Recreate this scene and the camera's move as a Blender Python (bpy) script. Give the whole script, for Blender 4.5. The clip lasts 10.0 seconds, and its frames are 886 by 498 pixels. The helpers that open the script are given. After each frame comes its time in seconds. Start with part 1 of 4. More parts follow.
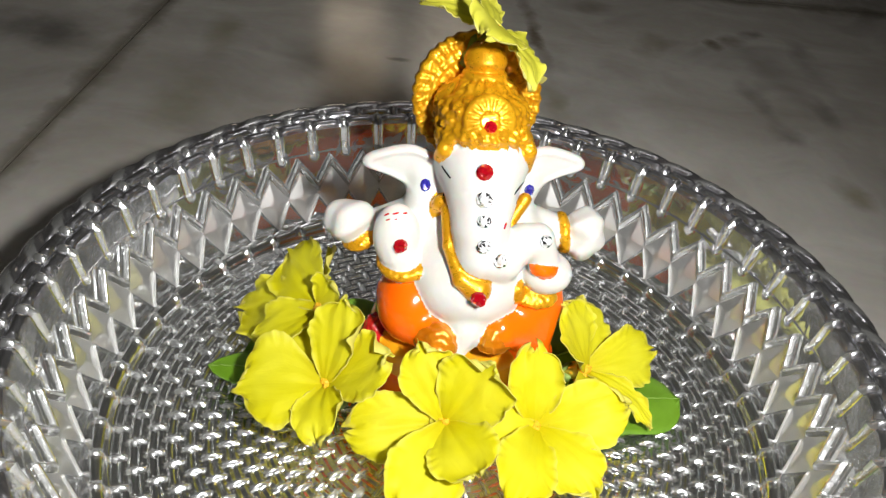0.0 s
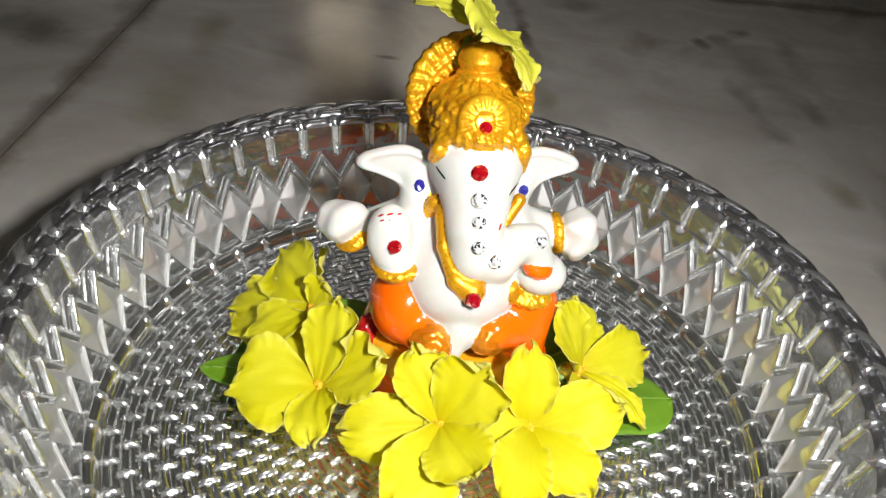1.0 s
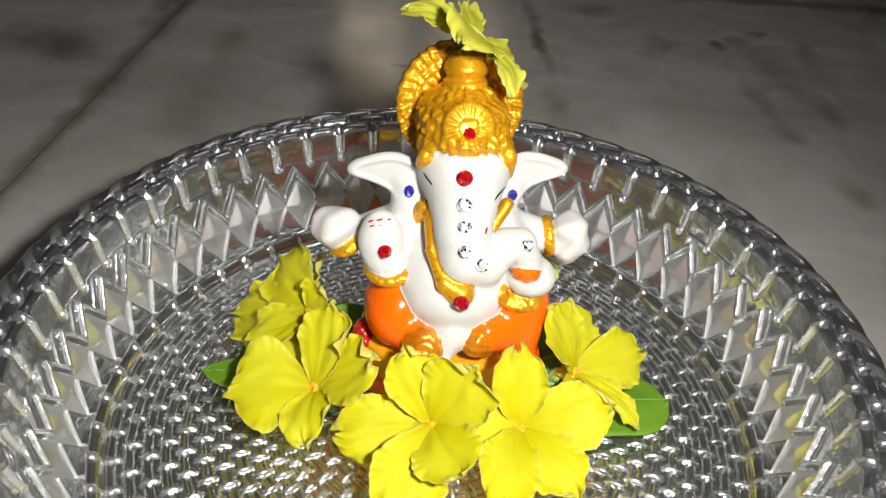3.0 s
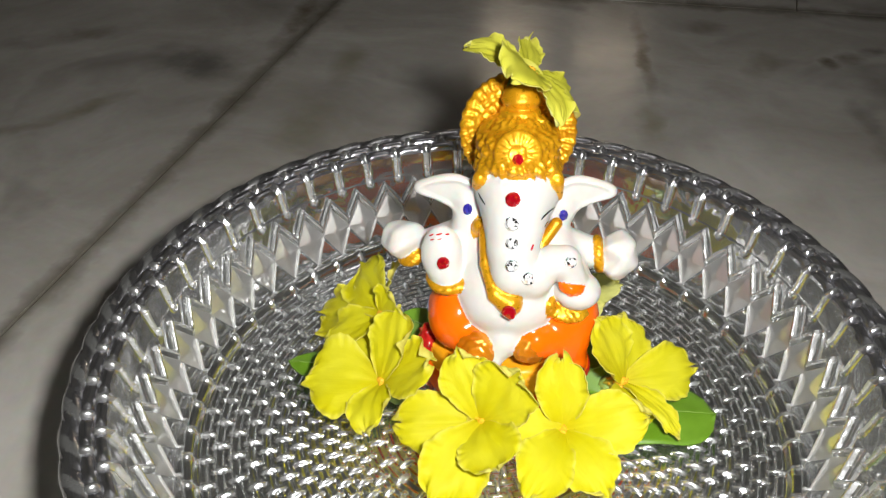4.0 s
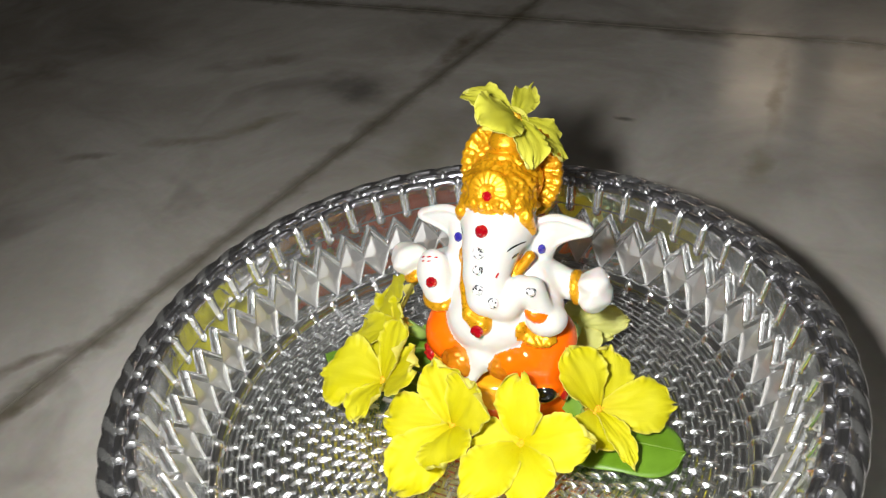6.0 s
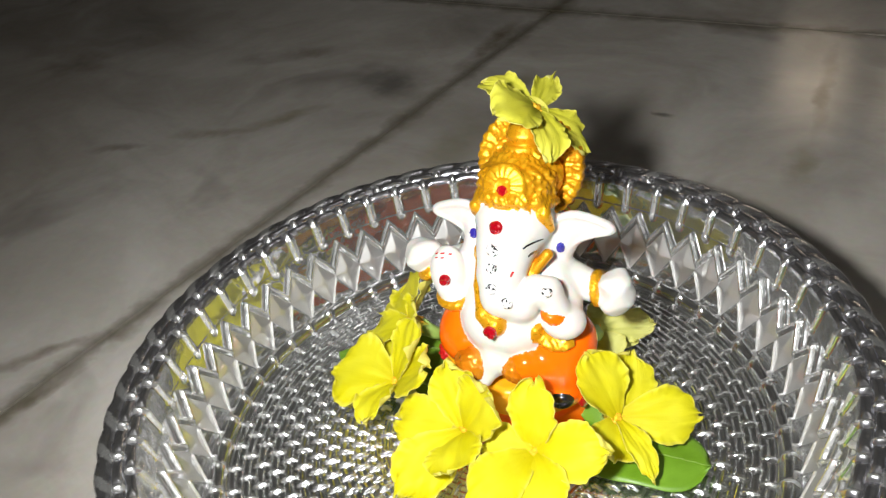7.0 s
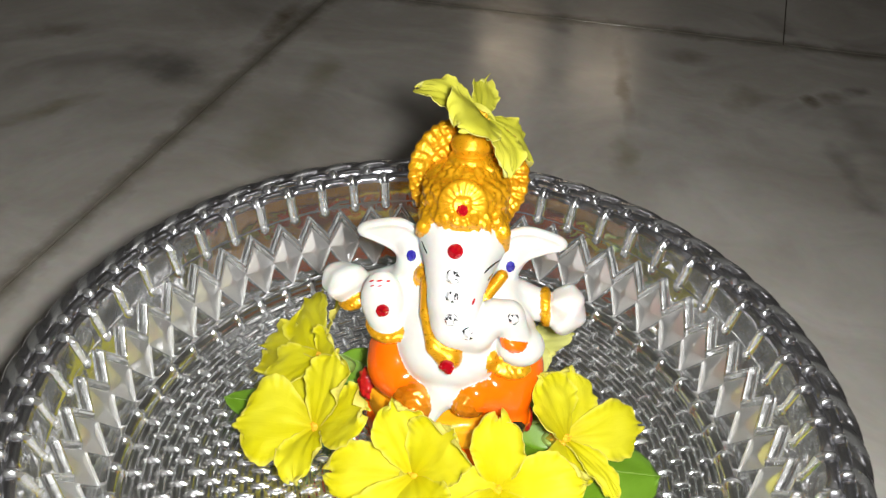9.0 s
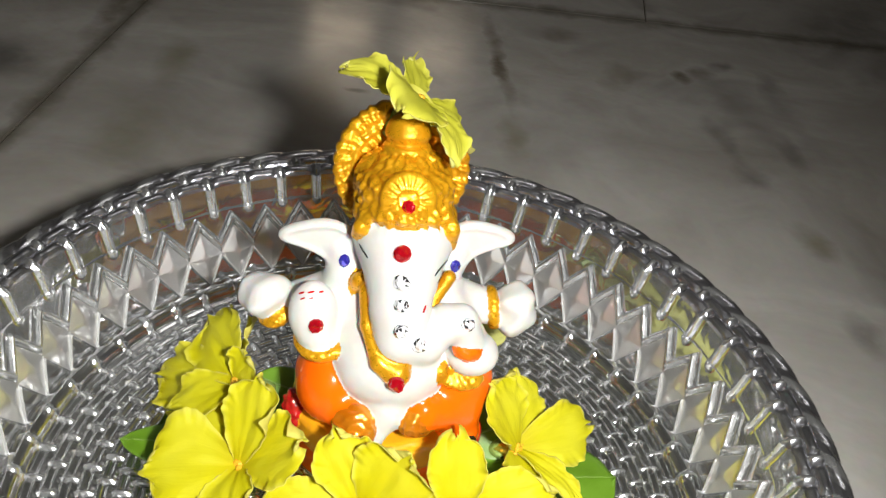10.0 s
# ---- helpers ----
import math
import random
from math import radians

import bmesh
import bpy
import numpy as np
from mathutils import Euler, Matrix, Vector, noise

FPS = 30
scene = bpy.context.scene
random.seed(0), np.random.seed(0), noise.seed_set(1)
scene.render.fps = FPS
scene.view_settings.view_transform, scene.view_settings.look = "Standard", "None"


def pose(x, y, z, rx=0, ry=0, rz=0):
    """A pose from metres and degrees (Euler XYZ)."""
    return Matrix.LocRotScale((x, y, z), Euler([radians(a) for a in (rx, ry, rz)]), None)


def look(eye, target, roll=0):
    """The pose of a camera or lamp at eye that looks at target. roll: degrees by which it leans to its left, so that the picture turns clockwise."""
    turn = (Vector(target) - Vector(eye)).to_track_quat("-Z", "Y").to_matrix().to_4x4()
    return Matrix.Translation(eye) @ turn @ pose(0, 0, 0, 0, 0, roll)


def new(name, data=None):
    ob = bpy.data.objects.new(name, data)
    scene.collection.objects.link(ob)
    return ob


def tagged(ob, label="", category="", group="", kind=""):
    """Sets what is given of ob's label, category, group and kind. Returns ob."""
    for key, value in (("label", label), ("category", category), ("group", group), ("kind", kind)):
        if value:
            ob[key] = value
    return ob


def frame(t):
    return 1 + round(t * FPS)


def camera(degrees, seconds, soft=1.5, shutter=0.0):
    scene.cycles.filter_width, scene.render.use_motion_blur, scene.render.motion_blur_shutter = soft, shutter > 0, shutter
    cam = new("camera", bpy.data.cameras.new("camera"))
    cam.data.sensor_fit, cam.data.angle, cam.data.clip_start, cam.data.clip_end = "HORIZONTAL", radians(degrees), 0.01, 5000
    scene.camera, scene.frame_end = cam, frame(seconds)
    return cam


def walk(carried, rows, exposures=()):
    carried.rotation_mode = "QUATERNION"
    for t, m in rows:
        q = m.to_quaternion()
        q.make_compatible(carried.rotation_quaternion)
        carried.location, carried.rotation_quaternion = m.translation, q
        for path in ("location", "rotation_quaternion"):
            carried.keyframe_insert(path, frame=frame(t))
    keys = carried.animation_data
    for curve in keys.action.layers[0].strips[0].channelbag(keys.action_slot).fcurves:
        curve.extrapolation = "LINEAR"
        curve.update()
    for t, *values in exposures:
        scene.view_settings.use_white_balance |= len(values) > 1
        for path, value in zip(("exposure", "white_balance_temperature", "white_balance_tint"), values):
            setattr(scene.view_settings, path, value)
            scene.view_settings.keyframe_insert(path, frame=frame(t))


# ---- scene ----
# camera and its walk
cam = camera(53.66, 10.0, soft=1.3)
PATH = [
    (0, look((-0.0068, -0.2155, 0.2706), (-0.0071, 0.0192, 0.0837), 6.91)),
    (0.5, look((-0.0097, -0.2138, 0.2710), (-0.0059, 0.0202, 0.0833), 7.52)),
    (1, look((-0.0102, -0.2138, 0.2706), (-0.0051, 0.0205, 0.0833), 7.67)),
    (1.5, look((-0.0113, -0.2119, 0.2704), (-0.0054, 0.0221, 0.0828), 7.76)),
    (2, look((-0.0006, -0.2131, 0.2722), (-0.0038, 0.0211, 0.0847), 6.39)),
    (3.3, look((0.0102, -0.2225, 0.2786), (-0.0041, 0.0118, 0.0918), 3.60)),
    (3.5, look((0.0147, -0.2271, 0.2851), (-0.0137, 0.0050, 0.0972), 1.89)),
    (4, look((0.0411, -0.2352, 0.2984), (-0.0164, -0.0078, 0.1115), -0.62)),
    (4.5, look((0.0797, -0.2347, 0.3111), (-0.0026, -0.0123, 0.1274), -3.47)),
    (5, look((0.1042, -0.2438, 0.3183), (-0.0140, -0.0361, 0.1370), -7.61)),
    (5.5, look((0.1461, -0.2376, 0.3250), (0.0144, -0.0355, 0.1467), -8.24)),
    (7, look((0.1575, -0.2082, 0.3094), (0.0049, -0.0190, 0.1336), -9.61)),
    (7.5, look((0.1581, -0.2103, 0.3089), (0.0028, -0.0219, 0.1345), -9.89)),
    (8, look((0.1317, -0.2120, 0.3114), (-0.0067, -0.0139, 0.1336), -7.70)),
    (8.5, look((0.0970, -0.2128, 0.3138), (0.0044, 0.0042, 0.1284), -1.77)),
    (9, look((0.0532, -0.2096, 0.3058), (-0.0014, 0.0176, 0.1177), 2.74)),
    (9.5, look((0.0354, -0.2003, 0.2978), (0.0098, 0.0324, 0.1102), 5.86)),
    (10, look((0.0124, -0.1857, 0.2846), (0.0153, 0.0484, 0.0970), 8.28)),
]
walk(cam, PATH, ((0.0, 0.02), (2.2, 0.02), (3.5, -0.12), (4.5, -0.07), (5.5, -0.05), (7.0, 0.13), (8.0, 0.10), (9.5, 0.06), (10.0, 0.03)))

# ---- light: a phone torch held over the tray in a room at night ----
world = bpy.data.worlds.new("night_room")
scene.world = world
world.use_nodes = True
world.node_tree.nodes["Background"].inputs[0].default_value = (1.0, 0.93, 0.85, 1)
world.node_tree.nodes["Background"].inputs[1].default_value = 0.010
torch = bpy.data.lights.new("torch", "SPOT")
torch.energy, torch.shadow_soft_size, torch.color = 9.0, 0.015, (1.0, 0.985, 0.955)
torch.spot_size, torch.spot_blend = radians(116), 1.0
new("torch", torch).matrix_world = look((0.080, -0.203, 0.316), (-0.015, -0.01, 0.03))
# unseen fill under the ceiling, added to lift the shadows; no lamp known there
fill_light = bpy.data.lights.new("fill_light", "AREA")
fill_light.shape, fill_light.size, fill_light.size_y = "RECTANGLE", 1.2, 0.12
fill_light.energy, fill_light.color = 2.1, (1.0, 0.96, 0.92)
new("fill_light", fill_light).matrix_world = pose(0.5, 0.9, 2.55)
for x, power in ((-0.342, 0.38), (-0.067, 0.30)):                                  # two warm lights on the far wall, mirrored in the marble
    wall_light = bpy.data.lights.new("wall_light", "AREA")
    wall_light.shape, wall_light.size, wall_light.size_y = "RECTANGLE", 0.18, 0.29
    wall_light.energy, wall_light.color = power, (1.0, 0.80, 0.58)
    new("wall_light", wall_light).matrix_world = look((x, 2.170, 0.860), (x + 0.1, 0.4, 0.0))


BROWN, GREY = (0.14, 0.112, 0.075), (0.15, 0.14, 0.125)
OLIVE = (0.20, 0.185, 0.11)
NEAR_STAINS = [                                           # veins and stains in the marble, by the tray and the long joint
    ((-0.292, -0.076), (-0.262, -0.034), 0.008, 0.75, BROWN), ((-0.264, -0.036), (-0.238, -0.014), 0.008, 0.7, BROWN), ((-0.252, -0.106), (-0.240, -0.050), 0.007, 0.65, BROWN),
    ((-0.240, 0.345), (-0.237, 0.450), 0.012, 0.8, BROWN), ((-0.062, 0.322), (-0.046, 0.320), 0.005, 0.8, GREY),
    ((0.173, 0.406), (0.175, 0.407), 0.008, 0.70, BROWN),
    ((0.189, 0.416), (0.194, 0.422), 0.011, 0.75, BROWN),
    ((0.207, 0.433), (0.211, 0.437), 0.010, 0.65, GREY),
    ((0.24, 0.425), (0.243, 0.373), 0.012, 0.50, GREY),
    ((0.235, 0.338), (0.236, 0.299), 0.010, 0.45, GREY),
    ((0.186, 0.352), (0.194, 0.291), 0.009, 0.45, GREY),
    ((-0.179, 0.354), (-0.168, 0.303), 0.016, 0.50, OLIVE),
    ((-0.175, 0.254), (-0.172, 0.22), 0.024, 0.50, OLIVE),
    ((-0.3, 0.305), (-0.273, 0.304), 0.035, 0.60, GREY)]
FAR_STAINS = [                                            # and towards the walls
    ((0.027, 0.468), (0.052, 0.317), 0.007, 0.75, BROWN),
    ((0.048, 0.31), (0.054, 0.258), 0.010, 0.50, OLIVE),
    ((0.081, 0.45), (0.093, 0.45), 0.016, 0.50, BROWN),
    ((-0.397, 0.166), (-0.352, 0.193), 0.010, 0.55, OLIVE),
    ((-0.352, 0.193), (-0.311, 0.247), 0.011, 0.60, OLIVE),
    ((-0.452, 0.126), (-0.415, 0.144), 0.008, 0.50, BROWN),
    ((-0.45, 0.292), (-0.361, 0.349), 0.018, 0.50, BROWN),
    ((-0.291, 0.309), (-0.271, 0.288), 0.022, 0.60, GREY),
    ((-0.29, 0.31), (-0.247, 0.286), 0.020, 0.55, GREY),
    ((0.222, 0.228), (0.228, 0.212), 0.013, 0.60, OLIVE), ((0.229, 0.152), (0.233, 0.136), 0.010, 0.55, GREY), ((0.196, 0.285), (0.204, 0.275), 0.012, 0.50, GREY),
    # the last entry is a broad patch that darkens the far right corner
    ((0.120, 0.375), (0.130, 0.410), 0.014, 0.50, OLIVE), ((0.30, 0.50), (0.38, 0.60), 0.05, 0.55, GREY)]
# joints of the marble slabs: x = LONG[0] + LONG[1] y, y = CROSS[0] + CROSS[1] x, and x = STUB[0] + STUB[1] y beyond the cross joint
LONG, CROSS, STUB, GAP = (-0.2462, 0.060), (0.4885, 0.066), (0.1280, 0.060), 0.0005


# ---- materials ----
class Nodes:
    """A short way to write node materials."""

    def __init__(self, name, **values):
        self.m = bpy.data.materials.new(name)
        self.m.use_nodes = True
        self.t = self.m.node_tree
        self.b = self.t.nodes["Principled BSDF"]
        self.out = self.t.nodes["Material Output"]
        for key, value in values.items():
            socket = self.b.inputs[key.replace("_", " ").title().replace("Ior", "IOR")]
            socket.default_value = (*value, 1) if isinstance(value, tuple) else value

    def add(self, kind, links=(), **values):
        n = self.t.nodes.new(kind)
        for key, value in values.items():
            setattr(n, key, value)
        for key, value in dict(links).items():
            if isinstance(value, bpy.types.NodeSocket):
                self.t.links.new(value, n.inputs[key])
            else:
                n.inputs[key].default_value = value
        return n

    def link(self, a, b):
        self.t.links.new(a, b)

    def place(self, coord="Object"):
        return self.add("ShaderNodeTexCoord").outputs[coord]

    def noise(self, where, scale, detail=4.0, rough=0.55, distort=0.0):
        return self.add("ShaderNodeTexNoise", {"Vector": where, "Scale": scale, "Detail": detail, "Roughness": rough, "Distortion": distort})

    def ramp(self, fac, stops):
        r = self.add("ShaderNodeValToRGB", {"Fac": fac})
        e = r.color_ramp.elements
        while len(e) < len(stops):
            e.new(0.5)
        for k, (pos, rgb) in enumerate(stops):
            e[k].position = pos
            e[k].color = (*rgb, 1) if isinstance(rgb, tuple) else (rgb, rgb, rgb, 1)
        return r.outputs["Color"]

    def mix(self, fac, a, b, blend="MIX"):
        n = self.add("ShaderNodeMix", data_type="RGBA", blend_type=blend)
        for k, v in ((0, fac), (6, a), (7, b)):
            if isinstance(v, bpy.types.NodeSocket):
                self.t.links.new(v, n.inputs[k])
            else:
                n.inputs[k].default_value = (*v, 1) if isinstance(v, tuple) else v
        return n.outputs[2]

    def bump(self, height, strength, distance):
        n = self.add("ShaderNodeBump", {"Height": height, "Strength": strength, "Distance": distance})
        self.link(n.outputs["Normal"], self.b.inputs["Normal"])


def marble():
    k = Nodes("marble", roughness=0.22)
    g = k.add("ShaderNodeNewGeometry").outputs["Position"]
    sub = lambda a, b: k.add("ShaderNodeMath", {0: a, 1: b}, operation="SUBTRACT").outputs[0]
    mul = lambda a, b: k.add("ShaderNodeMath", {0: a, 1: b}, operation="MULTIPLY").outputs[0]
    size = lambda a: k.add("ShaderNodeMath", {0: a}, operation="ABSOLUTE").outputs[0]
    warp = k.noise(g, 3.0, 3)
    moved = k.add("ShaderNodeVectorMath", {0: g, 1: k.add("ShaderNodeVectorMath", {0: warp.outputs["Color"], 1: (0.28, 0.28, 0.0)}, operation="MULTIPLY").outputs[0]}, operation="ADD").outputs[0]
    turned = k.add("ShaderNodeMapping", {"Vector": moved, "Rotation": (0, 0, radians(35)), "Scale": (1.0, 1.7, 1.0)}).outputs[0]
    cloud = k.noise(turned, 3.0, 6, 0.58, 0.3)
    base = k.ramp(cloud.outputs["Fac"], [(0.30, (0.24, 0.225, 0.20)), (0.43, (0.41, 0.39, 0.355)), (0.55, (0.52, 0.50, 0.46)), (0.75, (0.61, 0.59, 0.545))])
    blotch = k.noise(moved, 13.0, 5, 0.6)
    base = k.mix(k.ramp(blotch.outputs["Fac"], [(0.40, 0.0), (0.62, 0.42)]), base, (0.34, 0.31, 0.26))
    vein = k.noise(turned, 5.5, 5, 0.6, 0.8)
    line = k.ramp(size(sub(vein.outputs["Fac"], 0.5)), [(0.0, 1.0), (0.10, 0.0)])
    base = k.mix(mul(line, 0.10), base, (0.17, 0.155, 0.12))
    smudge = k.noise(moved, 9.0, 3)
    base = k.mix(k.ramp(smudge.outputs["Fac"], [(0.57, 0.0), (0.72, 0.55)]), base, (0.14, 0.125, 0.11))
    stain = k.noise(moved, 2.1, 2)
    base = k.mix(k.ramp(stain.outputs["Fac"], [(0.56, 0.0), (0.72, 0.35)]), base, (0.34, 0.27, 0.19))
    # veins and stains of this floor: from, to, half width, strength, colour
    wob = k.noise(g, 22.0, 4, 0.6)
    wavy = k.add("ShaderNodeVectorMath", {0: g, 1: k.add("ShaderNodeVectorMath", {0: k.add("ShaderNodeVectorMath", {0: wob.outputs["Color"], 1: (0.5, 0.5, 0.5)}, operation="SUBTRACT").outputs[0], 1: (0.026, 0.026, 0.0)}, operation="MULTIPLY").outputs[0]}, operation="ADD").outputs[0]
    patchy = k.noise(g, 30.0, 4)
    for (ax, ay), (bx, by), half, strength, tint in NEAR_STAINS + FAR_STAINS:
        length = math.hypot(bx - ax, by - ay)
        flat = k.add("ShaderNodeMapping", {"Vector": wavy, "Location": ((ax + bx) / 2, (ay + by) / 2, 0), "Rotation": (0, 0, math.atan2(by - ay, bx - ax)), "Scale": (length / 2 + half, half, 1.0)}, vector_type="TEXTURE").outputs[0]
        xyz = k.add("ShaderNodeSeparateXYZ", {0: flat}).outputs
        far = k.add("ShaderNodeVectorMath", {0: k.add("ShaderNodeCombineXYZ", {0: xyz[0], 1: xyz[1]}).outputs[0]}, operation="LENGTH").outputs["Value"]
        fade = mul(k.ramp(far, [(0.0, min(strength * 1.3, 1.0)), (0.4, strength), (1.0, 0.0)]), k.ramp(patchy.outputs["Fac"], [(0.32, 0.35), (0.62, 1.0)]))
        base = k.mix(fade, base, tint)
    loose, true_ = k.add("ShaderNodeSeparateXYZ", {0: wavy}).outputs, k.add("ShaderNodeSeparateXYZ", {0: g}).outputs
    for axis, (seam, lean), wide in ((0, LONG, 0.026), (1, CROSS, 0.026)):
        reach = k.add("ShaderNodeMath", {0: size(sub(sub(loose[axis], mul(loose[1 - axis], lean)), seam)), 1: mul(patchy.outputs["Fac"], wide)}, operation="DIVIDE").outputs[0]
        dirt = mul(k.ramp(reach, [(0.0, 0.60), (0.30, 0.40), (1.0, 0.0)]), k.ramp(patchy.outputs["Fac"], [(0.35, 0.5), (0.6, 1.0)]))
        base = k.mix(dirt, base, (0.12, 0.105, 0.065))
        uneven = k.add("ShaderNodeMath", {0: size(sub(sub(true_[axis], mul(true_[1 - axis], lean)), seam)), 1: k.ramp(k.noise(g, 55.0, 3).outputs["Fac"], [(0.35, 0.55), (0.65, 1.9)])}, operation="DIVIDE").outputs[0]
        base = k.mix(k.ramp(uneven, [(0.0006, 0.58), (0.0030, 0.32), (0.0066, 0.0)]), base, (0.085, 0.072, 0.050))
    fine = k.noise(g, 160.0, 4)
    base = k.mix(0.10, base, fine.outputs["Color"], "OVERLAY")
    k.link(base, k.b.inputs["Base Color"])
    k.link(k.ramp(k.noise(g, 11.0, 4).outputs["Fac"], [(0.3, 0.11), (0.7, 0.24)]), k.b.inputs["Roughness"])
    k.bump(fine.outputs["Fac"], 0.06, 0.0005)
    return k.m


def glass(name, clear, gloss, rough, milk=0.0, tint=(0.88, 0.89, 0.91), frost=0.0, ripple=0.0):
    """Pressed glass. clear: the share of light that goes straight on; the rest bends, or is thrown back by the cut
    faces (gloss); frost: the share of that which is blurred; milk: white haze that stands in for glare and refracted
    light; ripple: unevenness left by the mould.
    """
    k = Nodes(name, base_color=(0.93, 0.95, 0.93), roughness=0.035, ior=1.52, transmission_weight=1.0)
    p = k.place()
    waves = k.noise(p, 260.0, 3).outputs["Fac"]
    k.bump(waves, 0.10, 0.0005)
    sheen = k.add("ShaderNodeBsdfGlossy", {"Color": (*tint, 1)})
    if ripple:
        k.link(k.add("ShaderNodeBump", {"Height": k.noise(p, 120.0, 1, 0.4, 0.8).outputs["Fac"], "Strength": ripple, "Distance": 0.0022}).outputs[0], sheen.inputs["Normal"])
    k.link(k.ramp(k.noise(p, 90.0, 4).outputs["Fac"], [(0.3, rough * 0.7), (0.7, rough * 1.4)]), sheen.inputs["Roughness"])
    if frost:
        blurred = k.add("ShaderNodeBsdfGlossy", {"Color": (*tint, 1), "Roughness": 0.46})
        sheen = k.add("ShaderNodeMixShader", {0: frost, 1: sheen.outputs[0], 2: blurred.outputs[0]})
    last = k.add("ShaderNodeMixShader", {0: gloss, 1: k.b.outputs[0], 2: sheen.outputs[0]})
    if milk:
        # whitish colour laid over the clear glass, in place of glare it lacks
        haze = k.add("ShaderNodeBsdfDiffuse", {"Color": (0.70, 0.71, 0.69, 1)})
        last = k.add("ShaderNodeMixShader", {0: milk, 1: last.outputs[0], 2: haze.outputs[0]})
    straight = k.add("ShaderNodeBsdfTransparent", {"Color": (0.95, 0.97, 0.95, 1)})
    last = k.add("ShaderNodeMixShader", {0: clear, 1: last.outputs[0], 2: straight.outputs[0]})
    k.link(last.outputs[0], k.out.inputs["Surface"])
    return k.m


def paint(name, rgb, rough, wear, metal=0.0, coat=0.0, grain=420.0, depth=0.0003, soak=0.0):
    """soak: how much light wanders under the surface."""
    k = Nodes(name, metallic=metal, coat_weight=coat, coat_roughness=0.12, subsurface_weight=soak, subsurface_scale=0.004)
    p = k.place()
    big, small = k.noise(p, 55.0, 4), k.noise(p, grain, 5, 0.65)
    col = k.mix(k.ramp(big.outputs["Fac"], [(0.35, 0.0), (0.70, 0.6)]), rgb, wear)
    col = k.mix(k.ramp(small.outputs["Fac"], [(0.62, 0.0), (0.80, 0.5)]), col, wear)
    k.link(col, k.b.inputs["Base Color"])
    k.link(k.ramp(small.outputs["Fac"], [(0.3, max(rough - 0.08, 0.03)), (0.7, rough + 0.08)]), k.b.inputs["Roughness"])
    k.bump(small.outputs["Fac"], 0.25, depth)
    return k.m


def petal_skin(name, rgb, pale, dark):
    k = Nodes(name, roughness=0.55, specular_ior_level=0.25)
    p = k.place()
    uv = k.place("UV")
    streak = k.add("ShaderNodeMapping", {"Vector": uv, "Scale": (1.6, 17.0, 1.0)}).outputs[0]
    vein = k.noise(streak, 2.2, 4, 0.6, 0.5)
    cloud = k.noise(p, 70.0, 4)
    col = k.mix(k.ramp(cloud.outputs["Fac"], [(0.38, 0.0), (0.72, 0.7)]), rgb, pale)
    col = k.mix(k.ramp(vein.outputs["Fac"], [(0.54, 0.0), (0.74, 0.20)]), col, dark)
    speck = k.noise(p, 330.0, 2)
    col = k.mix(k.ramp(speck.outputs["Fac"], [(0.76, 0.0), (0.80, 0.6)]), col, (0.35, 0.22, 0.01))
    # deeper yellow at the base, with the throat's shading put into the colour
    heart = k.ramp(k.add("ShaderNodeSeparateXYZ", {0: uv}).outputs[0], [(0.05, 0.7), (0.30, 0.0)])
    col = k.mix(heart, col, dark)
    xy = k.add("ShaderNodeSeparateXYZ", {0: uv}).outputs
    across = k.add("ShaderNodeMath", {0: k.add("ShaderNodeMath", {0: xy[1], 1: 2.0, 2: -1.0}, operation="MULTIPLY_ADD").outputs[0]}, operation="ABSOLUTE").outputs[0]
    along = k.add("ShaderNodeMath", {0: xy[0], 1: 2.0, 2: -1.0}, operation="MULTIPLY_ADD").outputs[0]
    margin = k.ramp(k.add("ShaderNodeMath", {0: across, 1: along}, operation="MAXIMUM").outputs[0], [(0.86, 0.0), (0.98, 0.45)])
    col = k.mix(margin, col, (0.78, 0.73, 0.16))
    k.link(col, k.b.inputs["Base Color"])
    k.bump(k.add("ShaderNodeMath", {0: vein.outputs["Fac"], 1: k.noise(p, 180.0, 3).outputs["Fac"]}, operation="ADD").outputs[0], 0.30, 0.0006)
    thin = k.add("ShaderNodeBsdfTranslucent", {"Color": col})
    both = k.add("ShaderNodeMixShader", {0: 0.40, 1: k.b.outputs[0], 2: thin.outputs[0]})
    k.link(both.outputs[0], k.out.inputs["Surface"])
    return k.m


def leaf_skin():
    k = Nodes("leaf_green", roughness=0.42, specular_ior_level=0.4)
    uv = k.place("UV")
    cloud = k.noise(k.place(), 60.0, 4)
    col = k.mix(k.ramp(cloud.outputs["Fac"], [(0.35, 0.0), (0.7, 0.8)]), (0.085, 0.185, 0.005), (0.140, 0.280, 0.020))
    wave = k.add("ShaderNodeTexWave", {"Vector": k.add("ShaderNodeMapping", {"Vector": uv, "Rotation": (0, 0, radians(38))}).outputs[0], "Scale": 3.2, "Distortion": 1.5, "Detail": 2.0})
    col = k.mix(k.ramp(wave.outputs["Fac"], [(0.92, 0.0), (1.0, 0.10)]), col, (0.16, 0.30, 0.05))
    k.link(col, k.b.inputs["Base Color"])
    k.bump(cloud.outputs["Fac"], 0.12, 0.0006)
    return k.m


